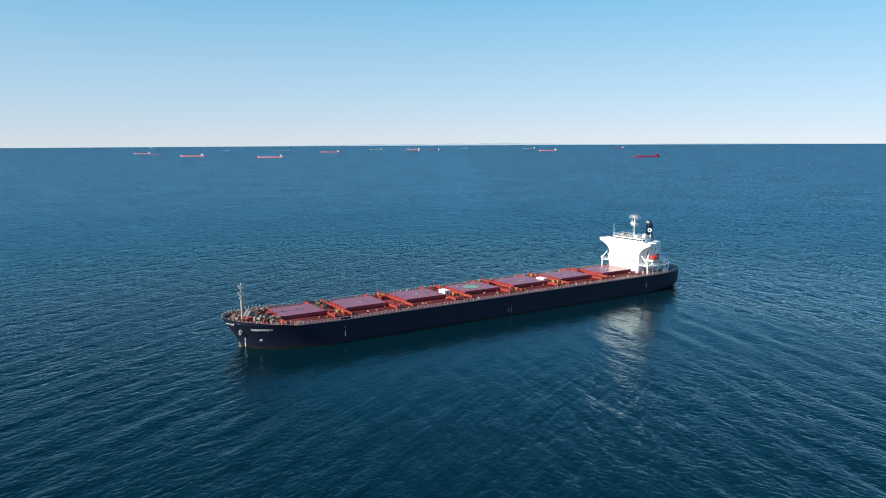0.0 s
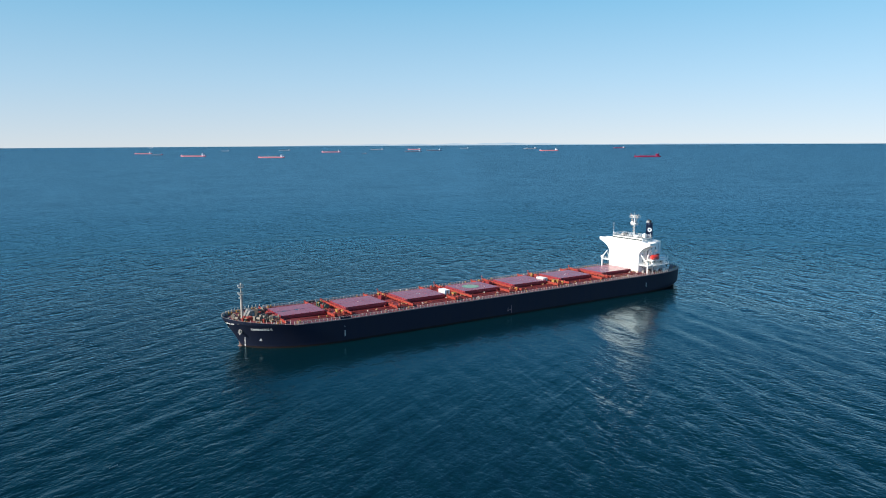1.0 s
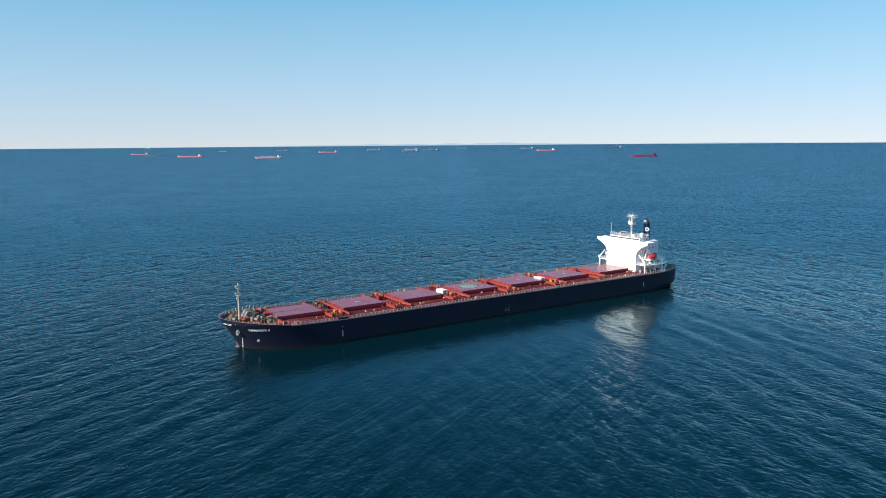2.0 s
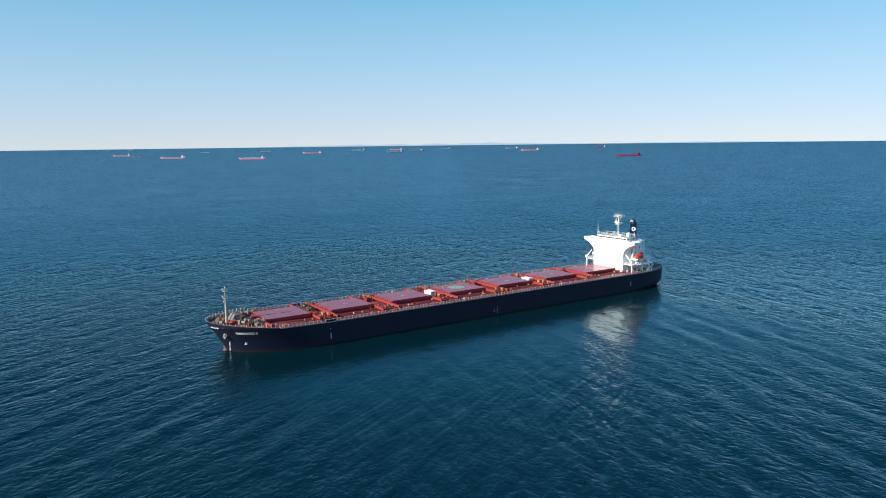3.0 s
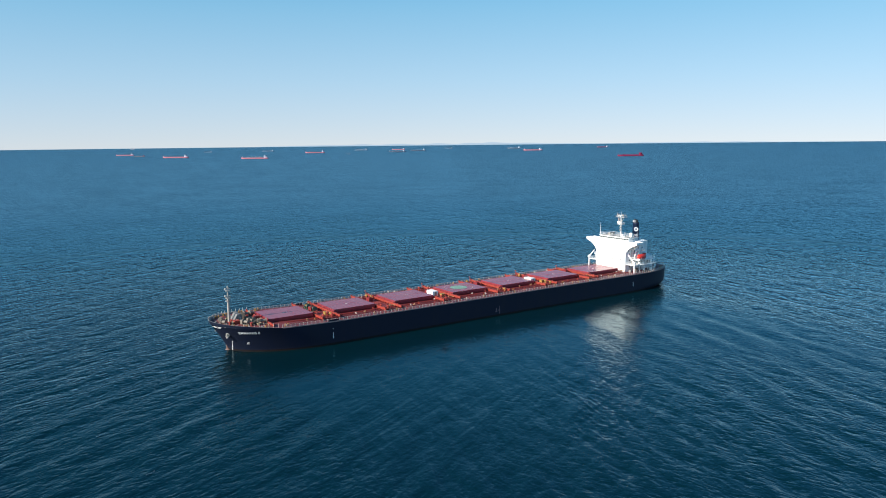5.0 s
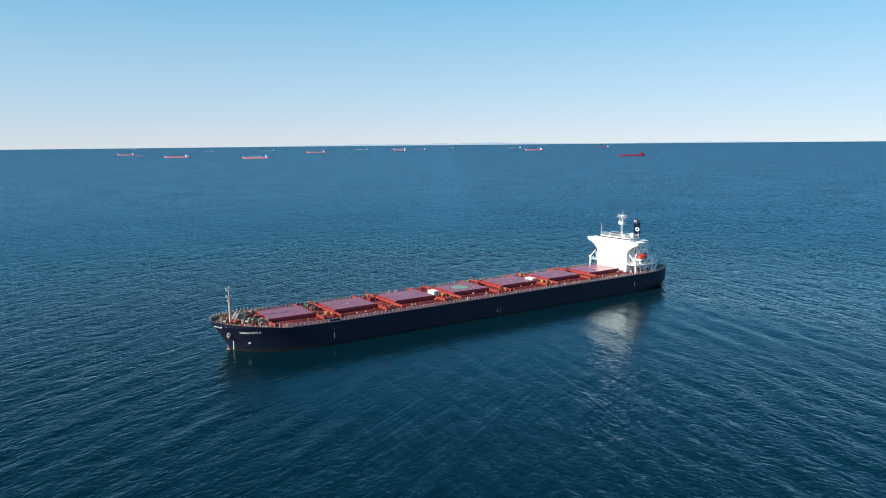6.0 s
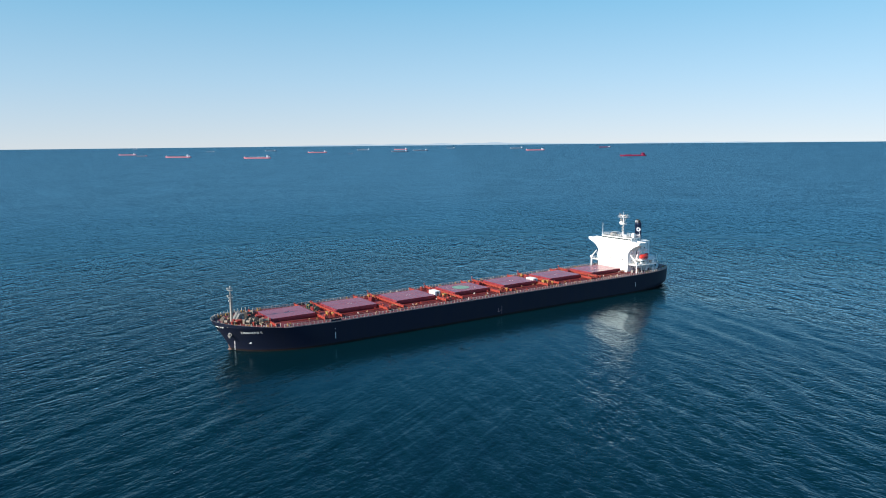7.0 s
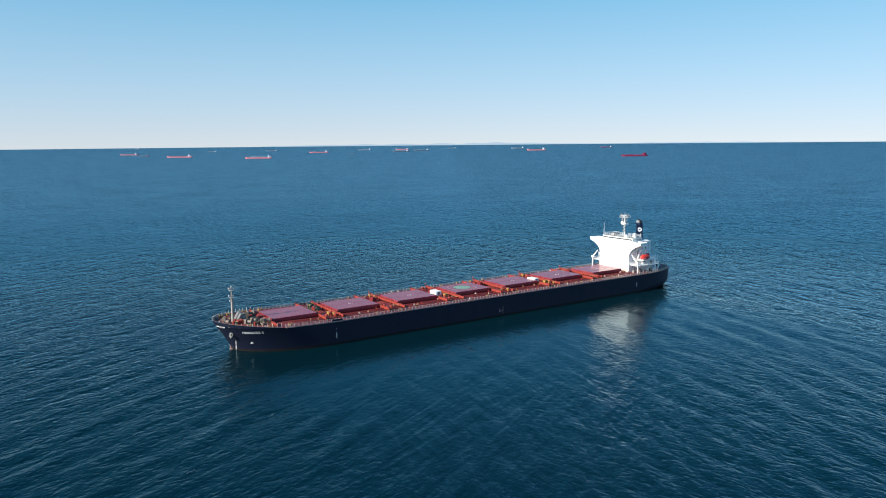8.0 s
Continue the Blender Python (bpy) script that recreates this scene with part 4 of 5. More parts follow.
def build_house(ship):
    F, A = 80.2, 93.4
    W, WT = 9.35, 22.0
    # accommodation block
    bm = bmesh.new()
    box(bm, F + 0.3, A, -W, W, DECK_Z - 0.05, 21.9, 0.05)
    block = part("deckhouse", bm, WHITE, ship, "white painted accommodation block")
    # front plating that sweeps out into the bridge wings
    side = [(W, DECK_Z), (W, 16.8), (W + 0.35, 18.0), (W + 1.5, 19.3), (W + 3.5, 20.7), (15.8, 21.9), (16.1, 22.3), (16.1, 23.2)]
    outline = [(F, -y, z) for y, z in side] + [(F, y, z) for y, z in reversed(side)]
    bm = bmesh.new()
    prism(bm, outline, (0.3, 0, 0))
    part("front_plating", bm, WHITE, ship, "sunlit white front flaring into bridge wings")
    # wing decks, end and back parapets
    bm = bmesh.new()
    box(bm, F + 0.3, F + 5.2, -16.05, 16.05, 21.92, 22.05)
    for s in (-1, 1):
        box(bm, F + 0.3, F + 5.2, s * 15.97 - 0.1, s * 15.97 + 0.1, 22.05, 23.1)
        box(bm, F + 5.0, F + 5.2, min(s * 10.4, s * 15.9), max(s * 10.4, s * 15.87), 22.05, 23.05)
        for x in (F + 2.5, F + 5.0):
            prism(bm, [(x, s * W, 17.6), (x, s * W, 21.92), (x, s * 15.6, 21.92), (x, s * 12.6, 20.7), (x, s * 10.4, 19.0)], (0.15, 0, 0))
    part("bridge_wing", bm, WHITE, ship)
    # wheelhouse
    bm = bmesh.new()
    box(bm, 82.4, 88.6, -9.3, 9.3, 21.9, 24.4, 0.06)
    box(bm, 82.2, 88.8, -9.5, 9.5, 24.4, 24.55)
    box(bm, 88.6, 91.0, -5.5, 5.5, 21.9, 23.4, 0.06)
    wh = part("wheelhouse", bm, WHITE, ship)
    bm0 = bmesh.new()
    box(bm0, 0, 0.08, -0.72, 0.72, 0, 0.62)
    win = part("window", bm0, GLASS, wh, "dark bridge window")
    win.matrix_basis = pose(82.33, -8.4, 23.42)
    for k in range(1, 11):
        again(win, 82.33, -8.4 + 1.68 * k, 23.42)
    for s in (-1, 1):
        for k in range(3):
            again(win, 83.6 + 1.8 * k, s * 9.34 + 0.04, 23.42, 90)
    # portholes and small windows of the front
    bm0 = bmesh.new()
    box(bm0, -0.04, 0.06, -0.24, 0.24, -0.3, 0.3)
    port = part("cabin_window", bm0, GLASS, block, "small dark cabin window")
    port.matrix_basis = pose(F - 0.02, -1.2, 14.0)
    again(port, F - 0.02, 1.4, 14.3)
    again(port, F - 0.02, -6.2, 14.2)
    for z in (11.0, 14.0, 17.0, 19.4):
        for x in (83.0, 86.0, 89.0, 91.6):
            again(port, x, -W - 0.01, z, 90)
            again(port, x, W + 0.01, z, 90)
    # side galleries at three levels with rails
    for z, out, xs0 in ((12.3, 5.3, F + 0.35), (14.4, 4.8, F + 3.6)):
        x1 = A + 1.8
        for s in (-1, 1):
            bm = bmesh.new()
            y0, y1 = sorted((s * W, s * (W + out)))
            box(bm, xs0, x1, y0, y1, z - 0.15, z)
            for x in np.arange(xs0 + 0.1, x1, 1.1):
                box(bm, x - 0.04, x + 0.04, s * (W + out - 0.1) - 0.04, s * (W + out - 0.1) + 0.04, z, z + 1.05)
            for h in (0.55, 1.05):
                box(bm, xs0 + 0.05, x1, s * (W + out - 0.1) - 0.03, s * (W + out - 0.1) + 0.03, z + h - 0.05, z + h)
            for y in np.arange(W + 0.6, W + out, 1.1):
                box(bm, xs0, xs0 + 0.07, s * y - 0.04, s * y + 0.04, z, z + 1.05)
            for h in (0.55, 1.05):
                box(bm, xs0, xs0 + 0.06, min(s * W, s * (W + out)), max(s * W, s * (W + out)), z + h - 0.05, z + h)
            for x in (xs0 + 0.4, xs0 + 4.0, xs0 + 7.5, A - 0.5):
                box(bm, x - 0.1, x + 0.1, s * (W + out - 0.35) - 0.1, s * (W + out - 0.35) + 0.1, 12.3 if z > 14 else DECK_Z, z - 0.15)
            part("gallery", bm, WHITE, ship)
    # aft block and casing
    bm = bmesh.new()
    box(bm, A, 101.5, -7.2, 7.2, DECK_Z - 0.05, 14.6, 0.05)
    box(bm, A, 100.8, -4.4, 4.4, 14.6, 21.5, 0.05)
    part("engine_casing", bm, WHITE, ship)
    # funnel
    bm = bmesh.new()
    tube(bm, (97.4, 0, 21.4), (97.4, 0, 30.2), 1.55, 1.45, 20)
    for v in bm.verts:
        v.co.y *= 1.1
    fun = part("funnel", bm, FUNNEL, ship, "dark blue funnel with a pale emblem disc", smooth=False)
    bm = bmesh.new()
    tube(bm, (97.4, 0, 30.2), (97.4, 0, 30.35), 1.5, 1.5, 20)
    for x, y, r, h in ((97.0, 0.3, 0.5, 1.5), (98.0, 0.4, 0.35, 1.2), (97.7, -0.6, 0.3, 1.0), (96.7, -0.7, 0.25, 0.9)):
        tube(bm, (x, y, 30.4), (x + 0.1, y, 30.4 + h), r, r, 10)
    part("exhaust_pipes", bm, SOOT, fun, "sooty exhaust pipes")
    bm = bmesh.new()
    tube(bm, (96.8, 0.3, 30.35), (96.8, 0.3, 31.3), 0.95, 0.85, 14)
    part("funnel_cap", bm, STEEL, fun, "grey metal funnel cap")
    bm = bmesh.new()
    n = Vector((-0.70, -0.71, 0)).normalized()
    c = Vector((97.4 + n.x * 1.5, n.y * 1.6, 27.0))
    tube(bm, c - n * 0.5, c + n * 0.12, 1.0, 1.0, 24)
    emblem = part("emblem_disc", bm, MARK, fun, "plain white emblem disc")
    bm = bmesh.new()
    tube(bm, c, c + n * 0.15, 0.4, 0.4, 16)
    part("emblem_centre", bm, FUNNEL, emblem)
    # pipe beside the funnel
    bm = bmesh.new()
    tube(bm, (95.6, 1.2, 21.4), (95.6, 1.2, 24.6), 0.4, 0.35, 10)
    tube(bm, (95.6, 1.2, 24.6), (95.6, 1.2, 25.1), 0.6, 0.5, 10)
    part("vent_mast", bm, WHITE, ship)
    # monkey island: rails and boxes
    bm = bmesh.new()
    for x0, y0, x1, y1 in ((82.3, -9.3, 82.3, 9.3), (88.6, -9.3, 88.6, 9.3), (82.3, -9.3, 88.6, -9.3), (82.3, 9.3, 88.6, 9.3)):
        n = int(max(abs(x1 - x0), abs(y1 - y0)) / 1.3)
        for i in range(n + 1):
            x, y = x0 + (x1 - x0) * i / n, y0 + (y1 - y0) * i / n
            tube(bm, (x, y, 24.7), (x, y, 25.8), 0.05, n=4)
        for h in (0.55, 1.08):
            tube(bm, (x0, y0, 24.7 + h), (x1, y1, 24.7 + h), 0.04, n=4)
    part("top_rail", bm, WHITE, ship)
    bm = bmesh.new()
    box(bm, 82.4, 88.6, -9.3, 9.3, 24.55, 24.58)
    part("roof_deck", bm, ROOF, ship, "grey coated roof deck")
    bm = bmesh.new()
    for x0, y0, x1, y1 in ((88.8, -9.2, 93.2, -9.2), (88.8, 9.2, 93.2, 9.2), (93.2, -9.2, 93.2, 9.2)):
        n = int(max(abs(x1 - x0), abs(y1 - y0)) / 1.2)
        for i in range(n + 1):
            x, y = x0 + (x1 - x0) * i / n, y0 + (y1 - y0) * i / n
            tube(bm, (x, y, 21.9), (x, y, 23.0), 0.06, n=4)
        for h in (0.55, 1.08):
            tube(bm, (x0, y0, 21.9 + h), (x1, y1, 21.9 + h), 0.05, n=4)
    part("aft_rail", bm, WHITE, ship)
    for x, y, sx, sy, h in ((84, -4, 0.6, 0.8, 1.1), (84.5, 4.5, 0.8, 0.6, 1.3), (87.5, -6, 0.7, 0.7, 1.5), (87.3, 6, 0.9, 0.9, 1.0), (85.5, -8.0, 0.5, 0.5, 1.4)):
        bm = bmesh.new()
        box(bm, x - sx, x + sx, y - sy, y + sy, 24.5, 24.55 + h, 0.06)
        part("deck_locker", bm, GREY if y > 0 else WHITE, ship)
    build_radar_mast(ship)
    # whip aerials
    for x, y, h in ((82.6, 9.1, 5.8), (88.2, -9.0, 2.2)):
        bm = bmesh.new()
        tube(bm, (x, y, 24.7), (x, y, 24.7 + h), 0.09, 0.05, 6)
        part("aerial", bm, WHITE, ship)
    # lifeboats on davits
    for s in (-1, 1):
        build_lifeboat(ship, s)
    # provision cranes
    for s in (-1, 1):
        bm = bmesh.new()
        tube(bm, (80.6, s * 14.5, DECK_Z), (80.6, s * 14.5, 13.7), 0.3, 0.26, 10)
        tube(bm, (80.6, s * 14.5, 13.2), (80.4, s * 10.9, 17.0), 0.3, 0.2, 8)
        tube(bm, (80.6, s * 14.5, 13.9), (80.5, s * 12.2, 15.6), 0.08, n=5)
        box(bm, 80.1, 81.1, s * 14.5 - 0.5, s * 14.5 + 0.5, 12.9, 13.9, 0.1)
        part("stores_crane", bm, WHITE, ship, "white stores crane with raised jib")
    # doors, ladders and gear along the house's sides
    for s in (-1, 1):
        for x, z in ((84.2, DECK_Z), (90.4, DECK_Z), (85.4, 12.3), (91.2, 12.3), (86.2, 17.2)):
            bm = bmesh.new()
            box(bm, x - 0.4, x + 0.4, s * (W + 0.03) - 0.04, s * (W + 0.03) + 0.04, z + 0.2, z + 2.1, 0.02)
            part("side_door", bm, DOORC, block, "dull grey weathertight door")
        for x0, z0, x1, z1, y in ((88.6, DECK_Z, 91.2, 12.3, 12.6), (91.4, 12.3, 93.4, 14.4, 11.2), (92.2, 14.4, 90.0, 18.4, 9.9)):
            bm = bmesh.new()
            for o in (-0.4, 0.4):
                prism(bm, [(x0, s * y + o, z0), (x0 + 0.3, s * y + o, z0), (x1 + 0.3, s * y + o, z1), (x1, s * y + o, z1)], (0, 0.06, 0))
                tube(bm, (x0 + 0.1, s * y + o, z0 + 0.95), (x1 + 0.1, s * y + o, z1 + 0.95), 0.035, n=4)
            n = int((z1 - z0) / 0.24)
            for k in range(n):
                t = (k + 0.5) / n
                x = x0 + (x1 - x0) * t
                box(bm, x, x + 0.28, s * y - 0.38, s * y + 0.38, z0 + (z1 - z0) * t, z0 + (z1 - z0) * t + 0.04)
            part("stair", bm, WHITE, ship)
        bm = bmesh.new()
        for x in np.arange(F + 4.0, A, 2.3):
            tube(bm, (x, s * (W + 0.15), 12.5), (x, s * (W + 0.15), 21.6), 0.06, n=5)
        part("drain_pipes", bm, GREY, block)
        for x, y, z, sx, h, mat in ((83.2, 11.4, 12.3, 0.7, 1.1, GREY), (86.4, 12.6, 12.3, 0.6, 0.9, WHITE), (93.0, 12.0, 12.3, 0.6, 1.3, GREY), (86.0, 11.0, DECK_Z, 0.8, 1.4, WINCH),
                                    (94.0, 12.6, DECK_Z, 0.7, 1.5, WHITE), (96.6, 10.6, DECK_Z, 0.9, 1.1, GREY), (98.8, 8.6, DECK_Z, 0.7, 1.7, WHITE), (83.4, 13.6, DECK_Z, 0.5, 1.0, DGREY)):
            bm = bmesh.new()
            box(bm, x - sx, x + sx, s * y - 0.5, s * y + 0.5, z - 0.05, z + h, 0.06)
            box(bm, x - sx - 0.06, x + sx + 0.06, s * y - 0.56, s * y + 0.56, z + h, z + h + 0.08)
            part("side_locker", bm, mat, ship)
        for x, y, z in ((94.6, 10.4, DECK_Z), (96.2, 12.6, DECK_Z), (100.6, 9.6, DECK_Z), (102.4, 8.2, DECK_Z), (92.6, 13.6, DECK_Z), (88.0, 13.8, DECK_Z)):
            bm = build_vent()
            v = part("vent", bm, WHITE, ship, "white mushroom ventilator")
            v.matrix_basis = pose(x, s * y, z)
    # low boxes and rail at the house's foot
    for y in (-11.2, 11.2):
        bm = bmesh.new()
        box(bm, 81.2, 82.4, y - 0.6, y + 0.6, DECK_Z, DECK_Z + 1.2, 0.06)
        part("side_locker", bm, GREY, ship)
    # stern rails and flagstaff
    bm = bmesh.new()
    tube(bm, (110.7, 0, DECK_Z), (111.3, 0, DECK_Z + 4.5), 0.07, n=6)
    part("flagstaff", bm, WHITE, ship)
    bm = bmesh.new()
    b = halfbreadth(111.1, DECK_Z)
    for y in np.linspace(-b + 0.3, b - 0.3, 12):
        tube(bm, (111.1, y, DECK_Z), (111.1, y, DECK_Z + 1.1), 0.06, n=4)
    for h in (0.55, 1.08):
        tube(bm, (111.1, -b + 0.3, DECK_Z + h), (111.1, b - 0.3, DECK_Z + h), 0.04, n=4)
    part("stern_rail", bm, CREAM, ship)


def build_radar_mast(ship):
    bm = bmesh.new()
    x = 87.0
    tube(bm, (x, 0, 24.6), (x, 0, 33.4), 0.42, 0.28, 12)
    tube(bm, (x, 0, 33.4), (x, 0, 36.2), 0.14, 0.06, 6)
    mast = part("radar_mast", bm, RADARC, ship, "white radar mast with yards")
    for z, wy, wx in ((29.8, 1.3, 1.0), (33.4, 2.6, 1.0)):
        bm = bmesh.new()
        box(bm, x - wx, x + wx, -wy, wy, z, z + 0.12)
        for i in range(7):
            y = -wy + 2 * wy * i / 6
            for sx in (-wx, wx):
                tube(bm, (x + sx, y, z), (x + sx, y, z + 0.95), 0.05, n=4)
        for sx in (-wx, wx):
            box(bm, x + sx - 0.04, x + sx + 0.04, -wy, wy, z + 0.9, z + 0.97)
        part("yard_platform", bm, RADARC, mast)
    for z, sx in ((30.6, -0.9), (34.1, -0.6)):
        bm = bmesh.new()
        tube(bm, (x + sx, 0, z - 0.7), (x + sx, 0, z), 0.25, 0.2, 8)
        box(bm, x + sx - 0.15, x + sx + 0.15, -1.6, 1.6, z, z + 0.3, 0.05)
        part("radar_scanner", bm, WHITE, mast)
    bm = bmesh.new()
    for y in (-1.9, 1.9):
        tube(bm, (x, y, 33.4), (x, 0, 30.6), 0.12, n=6)
    for z in (27.0, 28.4):
        box(bm, x - 0.9, x - 0.4, -0.4, 0.4, z, z + 0.5, 0.05)
    for k in range(18):
        box(bm, x + 0.5, x + 0.62, -0.25, 0.25, 25.0 + 0.45 * k, 25.06 + 0.45 * k)
    part("mast_bracing", bm, GREY, mast)
    for y, z, r in ((-1.6, 34.3, 0.5), (1.7, 34.2, 0.45), (1.0, 32.2, 0.5)):
        bm = bmesh.new()
        tube(bm, (x - 0.5, y, z - 0.8), (x - 0.5, y, z), r * 0.5, r * 0.5, 8)
        tube(bm, (x - 0.5, y, z - 0.1), (x - 0.5, y, z + 0.6), r, r * 0.7, 10)
        part("aerial_dome", bm, GREY, mast)
    bm = bmesh.new()
    bmesh.ops.create_uvsphere(bm, u_segments=12, v_segments=8, radius=0.8, matrix=Matrix.Translation((x - 0.9, 0.7, 30.9)))
    part("radome", bm, WHITE, mast, smooth=True)
    for y, z in ((-2.4, 35.2), (2.4, 35.4), (-1.2, 34.9), (1.2, 35.0)):
        bm = bmesh.new()
        tube(bm, (x, y, 33.5), (x, y, z), 0.07, n=5)
        box(bm, x - 0.18, x + 0.18, y - 0.18, y + 0.18, z - 0.3, z, 0.03)
        part("signal_lamp", bm, GREY, mast)


def build_lifeboat(ship, s):
    bm = bmesh.new()
    n, m = 18, 12
    cx, cy, cz, hl = 87.2, s * 12.9, 15.65, 2.95
    rows = []
    for i in range(n + 1):
        u = -1 + 2 * i / n
        w = max(0.02, (1 - abs(u) ** 2.6)) ** 0.6
        row = []
        for j in range(m):
            a = 2 * math.pi * j / m
            yy = 1.25 * w * math.copysign(abs(math.cos(a)) ** 0.8, math.cos(a))
            zz = (1.45 if math.sin(a) > 0 else 1.2) * w ** 0.6 * math.copysign(abs(math.sin(a)) ** 0.9, math.sin(a))
            row.append(bm.verts.new((cx + u * hl, cy + yy, cz + zz)))
        rows.append(row)
    for r0, r1 in zip(rows, rows[1:]):
        for j in range(m):
            bm.faces.new((r0[j], r0[(j + 1) % m], r1[(j + 1) % m], r1[j]))
    bm.faces.new(rows[0])
    bm.faces.new(rows[-1])
    box(bm, cx + 1.4, cx + 2.6, cy - 0.6, cy + 0.6, cz + 1.0, cz + 1.75, 0.15)
    boat = part("lifeboat", bm, BOAT, ship, "enclosed red lifeboat on white davits", smooth=True)
    mod = boat.modifiers.new("edges", "EDGE_SPLIT")
    mod.split_angle = radians(50)
    for dx in (-2.3, 1.9):
        bm = bmesh.new()
        x = cx + dx
        prism(bm, [(x, s * 10.0, 14.4), (x, s * 10.5, 14.4), (x, s * 11.6, 18.2), (x, s * 13.0, 19.0), (x, s * 12.9, 19.4), (x, s * 11.2, 18.6)], (0.35, 0, 0))
        tube(bm, (x + 0.17, s * 12.9, 19.1), (x + 0.17, s * 12.9, 17.3), 0.06, n=4)
        box(bm, x, x + 0.35, min(s * 10, s * 14), max(s * 10, s * 14), 14.4, 14.75)
        box(bm, x, x + 0.35, s * 12.9 - 0.5, s * 12.9 + 0.5, 14.7, 15.35)
        part("davit", bm, WHITE, ship)


def build_ship():
    ship = thing("bulk_carrier", pose(0, 0, 0), "navy bulk carrier with seven red hatches, anchored on calm sea", "cargo ship")
    build_hull(ship)
    build_bulwark(ship)
    for i, (s, e) in enumerate(HATCHES):
        build_hatch(ship, s, e, heli=i == 3)
    build_deck_gear(ship)
    build_forecastle(ship)
    build_hull_marks(ship)
    build_rails(ship)
    build_chock_plates(ship)
    build_house(ship)
    return ship


SHIP = build_ship()


# ---- white stores boxes that stand on the cross decks ----
def stores_box(x, y, sx, sy, h):
    b = thing("stores_container", pose(x, y, DECK_Z + 0.2), "white steel stores container standing on red ship's deck", "container", "deck containers")
    bm = bmesh.new()
    box(bm, -sx / 2, sx / 2, -sy / 2, sy / 2, 0, h, 0.05)
    n = int(sy / 0.5)
    for i in range(n):
        y0 = -sy / 2 + 0.2 + (sy - 0.4) * i / n
        box(bm, -sx / 2 - 0.05, -sx / 2, y0, y0 + 0.22, 0.2, h - 0.2)
        box(bm, sx / 2, sx / 2 + 0.05, y0, y0 + 0.22, 0.2, h - 0.2)
    part("container_body", bm, WHITE, b)
    bm = bmesh.new()
    box(bm, -0.5, 0.5, -sy / 2 - 0.06, -sy / 2 - 0.01, 0.15, 2.1)
    part("container_door", bm, GREY, b)
    return b


stores_box(-22.4, -0.9, 2.5, 4.6, 2.2)
stores_box(27.3, -2.6, 2.5, 4.8, 2.2)


# ---- the anchorage: ships far off ----
def ship_paint(name, c):
    return paint(name, c, 0.6, 0.25, None, 0.05, bump=0.0)


# this red is paled towards pink: distance haze mixed into the paint
REDF = ship_paint("haze_paled_red_hull", (0.54, 0.165, 0.205))
CRIM = ship_paint("crimson_hull", (0.232, 0.0112, 0.052))
GREYB = ship_paint("blue_grey_hull", (0.05, 0.085, 0.14))
GREYF = ship_paint("pale_grey_hull", (0.17, 0.21, 0.27))
DKB = ship_paint("dark_blue_hull", (0.03, 0.06, 0.12))
WHF = ship_paint("white_upperworks", (0.72, 0.76, 0.82))
OCH = ship_paint("brown_deck", (0.15, 0.105, 0.12))


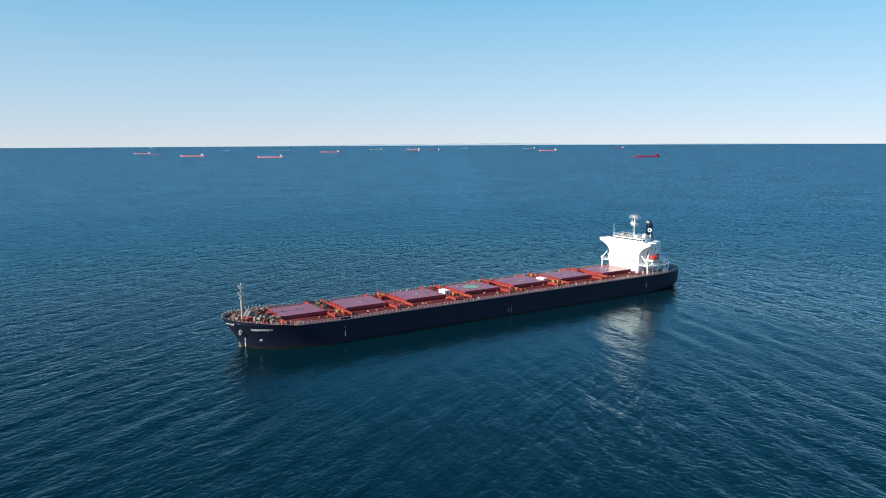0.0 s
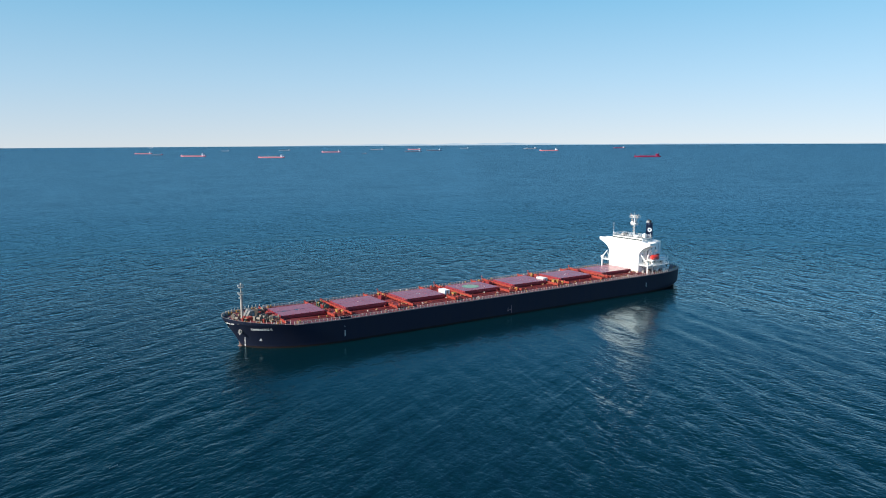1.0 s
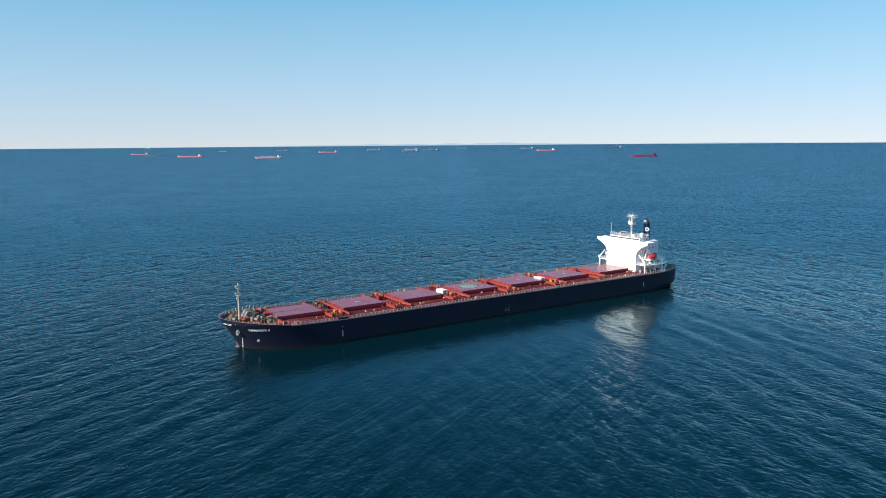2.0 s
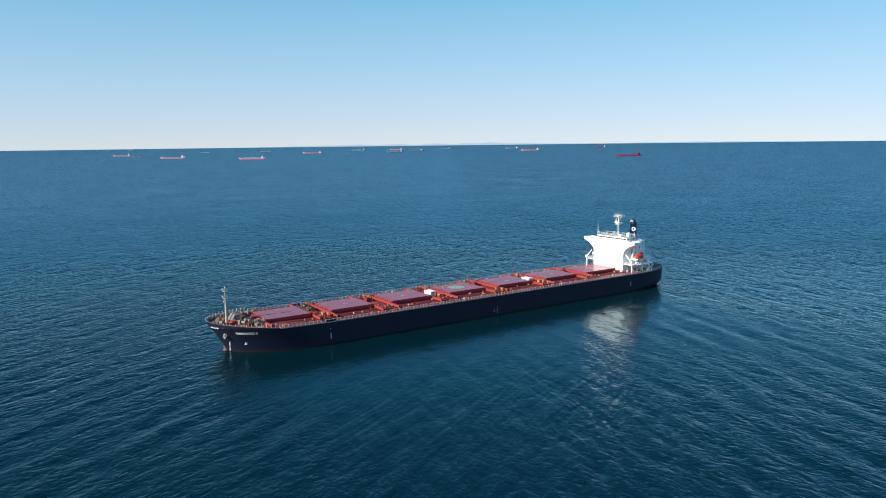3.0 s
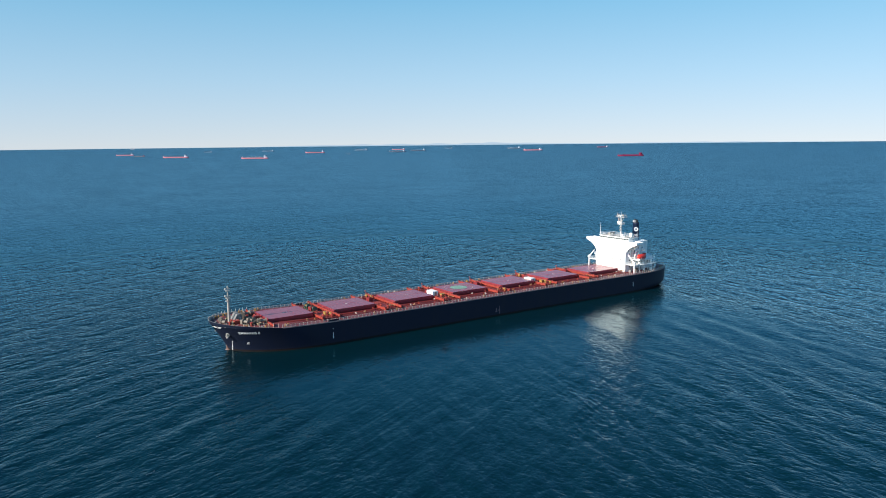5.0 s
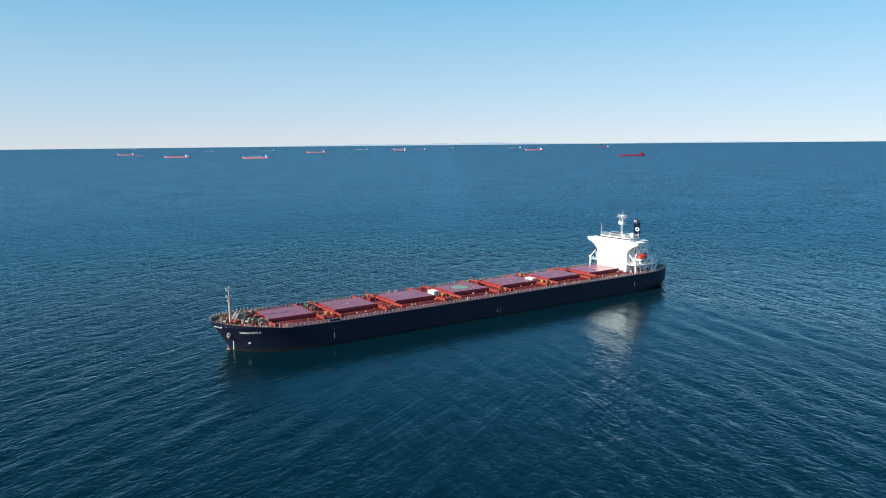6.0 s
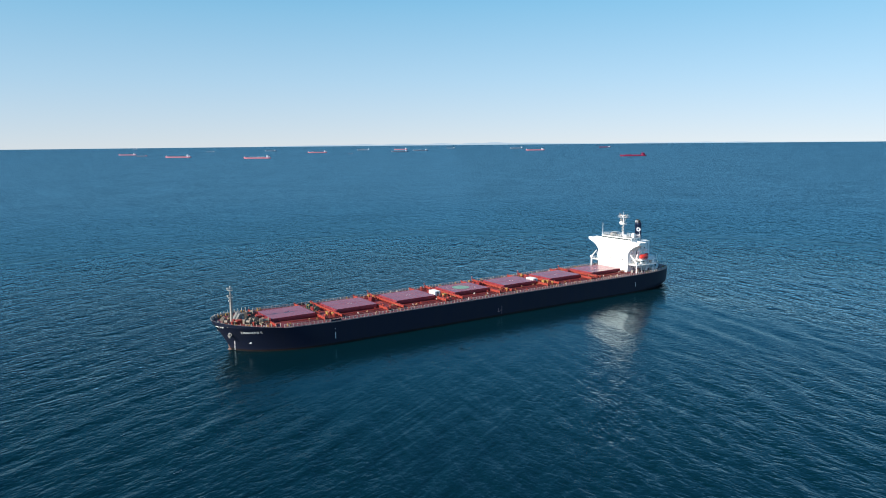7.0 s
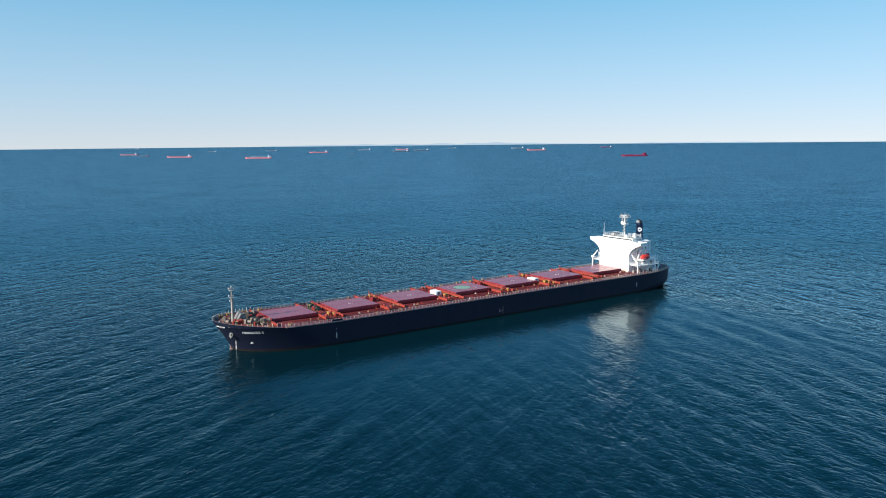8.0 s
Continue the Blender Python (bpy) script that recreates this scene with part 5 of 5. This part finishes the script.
def far_ship(place, turn, length, hull_mat, house_mat, cranes, label, tall=1.0):
    s = thing("cargo_ship", Matrix.Translation(place) @ pose(0, 0, 0, 0, 0, turn), label, "cargo ship", "anchored ships")
    hb, fb = length * 0.075, length * 0.043 * tall
    bm = bmesh.new()
    n = 20
    rows = []
    for i in range(n + 1):
        u = i / n
        x = -length / 2 + length * u
        w = min(1.0, (u / 0.14) ** 0.6 if u < 0.14 else 1.0) * (1.0 if u < 0.88 else 1 - 0.35 * ((u - 0.88) / 0.12) ** 2)
        z = fb * (1 + 0.35 * max(0, 0.12 - u) / 0.12)
        rows.append([bm.verts.new(p) for p in ((x + length * 0.02 * (1 - u), -hb * w, -0.5), (x, -hb * w, z), (x, hb * w, z), (x + length * 0.02 * (1 - u), hb * w, -0.5))])
    for a, b in zip(rows, rows[1:]):
        for k in range(4):
            bm.faces.new((a[k], b[k], b[(k + 1) % 4], a[(k + 1) % 4]))
    bm.faces.new(rows[0])
    bm.faces.new(rows[-1])
    part("hull", bm, hull_mat, s)
    bm = bmesh.new()
    x0 = length * 0.345
    h = length * 0.07 * tall
    box(bm, x0, x0 + length * 0.06, -hb * 0.75, hb * 0.75, fb, fb + h, 0.2)
    box(bm, x0, x0 + length * 0.025, -hb, hb, fb + h * 0.82, fb + h * 1.08)
    box(bm, x0 + length * 0.06, x0 + length * 0.11, -hb * 0.5, hb * 0.5, fb, fb + h * 0.55)
    part("deckhouse", bm, house_mat, s)
    bm = bmesh.new()
    tube(bm, (x0 + length * 0.085, 0, fb + h * 0.5), (x0 + length * 0.085, 0, fb + h * 1.25), length * 0.016, length * 0.014, 10)
    part("funnel", bm, hull_mat if house_mat is not WHF else DKB, s)
    bm = bmesh.new()
    tube(bm, (x0 + length * 0.02, 0, fb + h), (x0 + length * 0.02, 0, fb + h * 1.5), length * 0.004, n=6)
    part("mast", bm, house_mat, s)
    bm = bmesh.new()
    tube(bm, (-length * 0.45, 0, fb), (-length * 0.45, 0, fb + h * 0.8), length * 0.005, n=6)
    part("fore_mast", bm, house_mat, s)
    for k in range(5):
        x = -length * 0.40 + k * length * 0.145
        bm = bmesh.new()
        box(bm, x, x + length * 0.11, -hb * 0.6, hb * 0.6, fb, fb + length * 0.013)
        part("hatch", bm, OCH if hull_mat is not CRIM else CRIM, s)
        if k and k <= cranes:
            bm = bmesh.new()
            tube(bm, (x - length * 0.018, 0, fb), (x - length * 0.018, 0, fb + h * 0.45), length * 0.007, n=8)
            tube(bm, (x - length * 0.018, 0, fb + h * 0.4), (x + length * 0.085, 0, fb + h * 0.3), length * 0.004, n=6)
            part("deck_crane", bm, WHF if hull_mat is not CRIM else CRIM, s)
    return s


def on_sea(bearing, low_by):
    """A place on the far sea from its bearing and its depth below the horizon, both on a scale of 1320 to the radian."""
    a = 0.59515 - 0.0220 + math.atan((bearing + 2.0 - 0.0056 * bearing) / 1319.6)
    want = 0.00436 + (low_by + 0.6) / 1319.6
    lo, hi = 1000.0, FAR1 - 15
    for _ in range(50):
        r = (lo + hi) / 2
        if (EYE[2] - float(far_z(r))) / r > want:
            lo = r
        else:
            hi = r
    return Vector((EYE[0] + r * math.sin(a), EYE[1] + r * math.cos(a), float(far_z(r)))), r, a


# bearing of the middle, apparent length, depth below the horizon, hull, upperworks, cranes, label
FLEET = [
    (-531, 28, 10.5, REDF, WHF, 0, "haze-paled red bulk carrier at anchor, white deckhouse, far off"),
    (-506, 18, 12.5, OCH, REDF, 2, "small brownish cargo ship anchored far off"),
    (-443, 42, 15.5, REDF, WHF, 0, "long haze-paled red tanker riding at anchor far off"),
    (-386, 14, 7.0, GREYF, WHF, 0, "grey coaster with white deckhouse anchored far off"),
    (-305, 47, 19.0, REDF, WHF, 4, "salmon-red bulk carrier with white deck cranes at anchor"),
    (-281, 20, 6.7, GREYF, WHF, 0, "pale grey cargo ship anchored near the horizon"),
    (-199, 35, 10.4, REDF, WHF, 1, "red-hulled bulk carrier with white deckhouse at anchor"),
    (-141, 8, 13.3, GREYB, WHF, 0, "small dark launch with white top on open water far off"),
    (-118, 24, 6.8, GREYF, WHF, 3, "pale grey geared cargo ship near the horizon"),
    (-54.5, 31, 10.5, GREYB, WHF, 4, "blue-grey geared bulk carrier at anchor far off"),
    (-52.5, 24, 6.4, REDF, WHF, 0, "haze-paled red cargo ship behind a blue-grey one"),
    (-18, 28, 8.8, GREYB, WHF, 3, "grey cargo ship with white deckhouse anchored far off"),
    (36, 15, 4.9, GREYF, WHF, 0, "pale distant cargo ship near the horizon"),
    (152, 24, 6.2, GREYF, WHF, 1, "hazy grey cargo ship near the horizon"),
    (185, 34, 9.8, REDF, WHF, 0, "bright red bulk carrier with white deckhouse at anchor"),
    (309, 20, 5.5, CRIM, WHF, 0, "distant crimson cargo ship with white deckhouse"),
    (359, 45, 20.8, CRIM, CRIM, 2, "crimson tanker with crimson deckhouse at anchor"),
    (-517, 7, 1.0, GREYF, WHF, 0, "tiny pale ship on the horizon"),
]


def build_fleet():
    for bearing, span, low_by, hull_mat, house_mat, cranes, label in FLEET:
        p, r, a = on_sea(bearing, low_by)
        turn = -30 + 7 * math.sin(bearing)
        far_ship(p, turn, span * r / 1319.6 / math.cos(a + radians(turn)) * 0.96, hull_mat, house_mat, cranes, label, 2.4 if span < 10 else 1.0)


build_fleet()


# ---- a low coast, its haze put in as a glow ----
def build_coast():
    m = bpy.data.materials.new("haze_glow_coast")
    m.use_nodes = True
    b = m.node_tree.nodes["Principled BSDF"]
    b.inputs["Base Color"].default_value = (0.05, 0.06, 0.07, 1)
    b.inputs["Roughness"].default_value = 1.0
    # light scattered by the haze is given to the land as emission
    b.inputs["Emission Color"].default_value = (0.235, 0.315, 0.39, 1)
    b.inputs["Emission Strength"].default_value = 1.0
    bm = bmesh.new()
    r = FAR1 - 6
    last = None
    for i in range(200):
        bearing = -300 + 1000 * i / 199
        a = 0.59515 - 0.022 + math.atan(bearing / 1319.6)
        h = 3.2 * max(0, 1 - ((bearing + 60) / 260) ** 2) + 2.2 * max(0, 1 - ((bearing - 480) / 200) ** 2) + 2.6 * max(0, 1 - ((bearing - 160) / 150) ** 2)
        h *= 0.75 + 0.5 * noise.noise(Vector((bearing * 0.03, 0, 0)))
        hz = far_z(r) + max(0.4, 1.1 * h) * r / 1319.6
        p = [bm.verts.new((EYE[0] + q * math.sin(a), EYE[1] + q * math.cos(a), z)) for q, z in ((r - 4, float(far_z(r)) - 5), (r, float(hz)), (r + 5, float(far_z(r)) - 5))]
        if last:
            for k in range(3):
                bm.faces.new((last[k], p[k], p[(k + 1) % 3], last[(k + 1) % 3]))
        last = p
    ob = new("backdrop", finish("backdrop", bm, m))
    tagged(ob, "low blue coast along the horizon, its haze a soft glow", "coast", kind="structure")


build_coast()


# ---- what moves: the waves run on past the anchored ship ----
def motions():
    way = Vector((0.85, -0.53, 0)) * 2.6
    rows = []
    for k in range(9):
        p = way * (k - 4)
        rows.append((float(k), pose(EYE[0] + p.x, EYE[1] + p.y, SEA_Z)))
    walk(sea, rows)


motions()
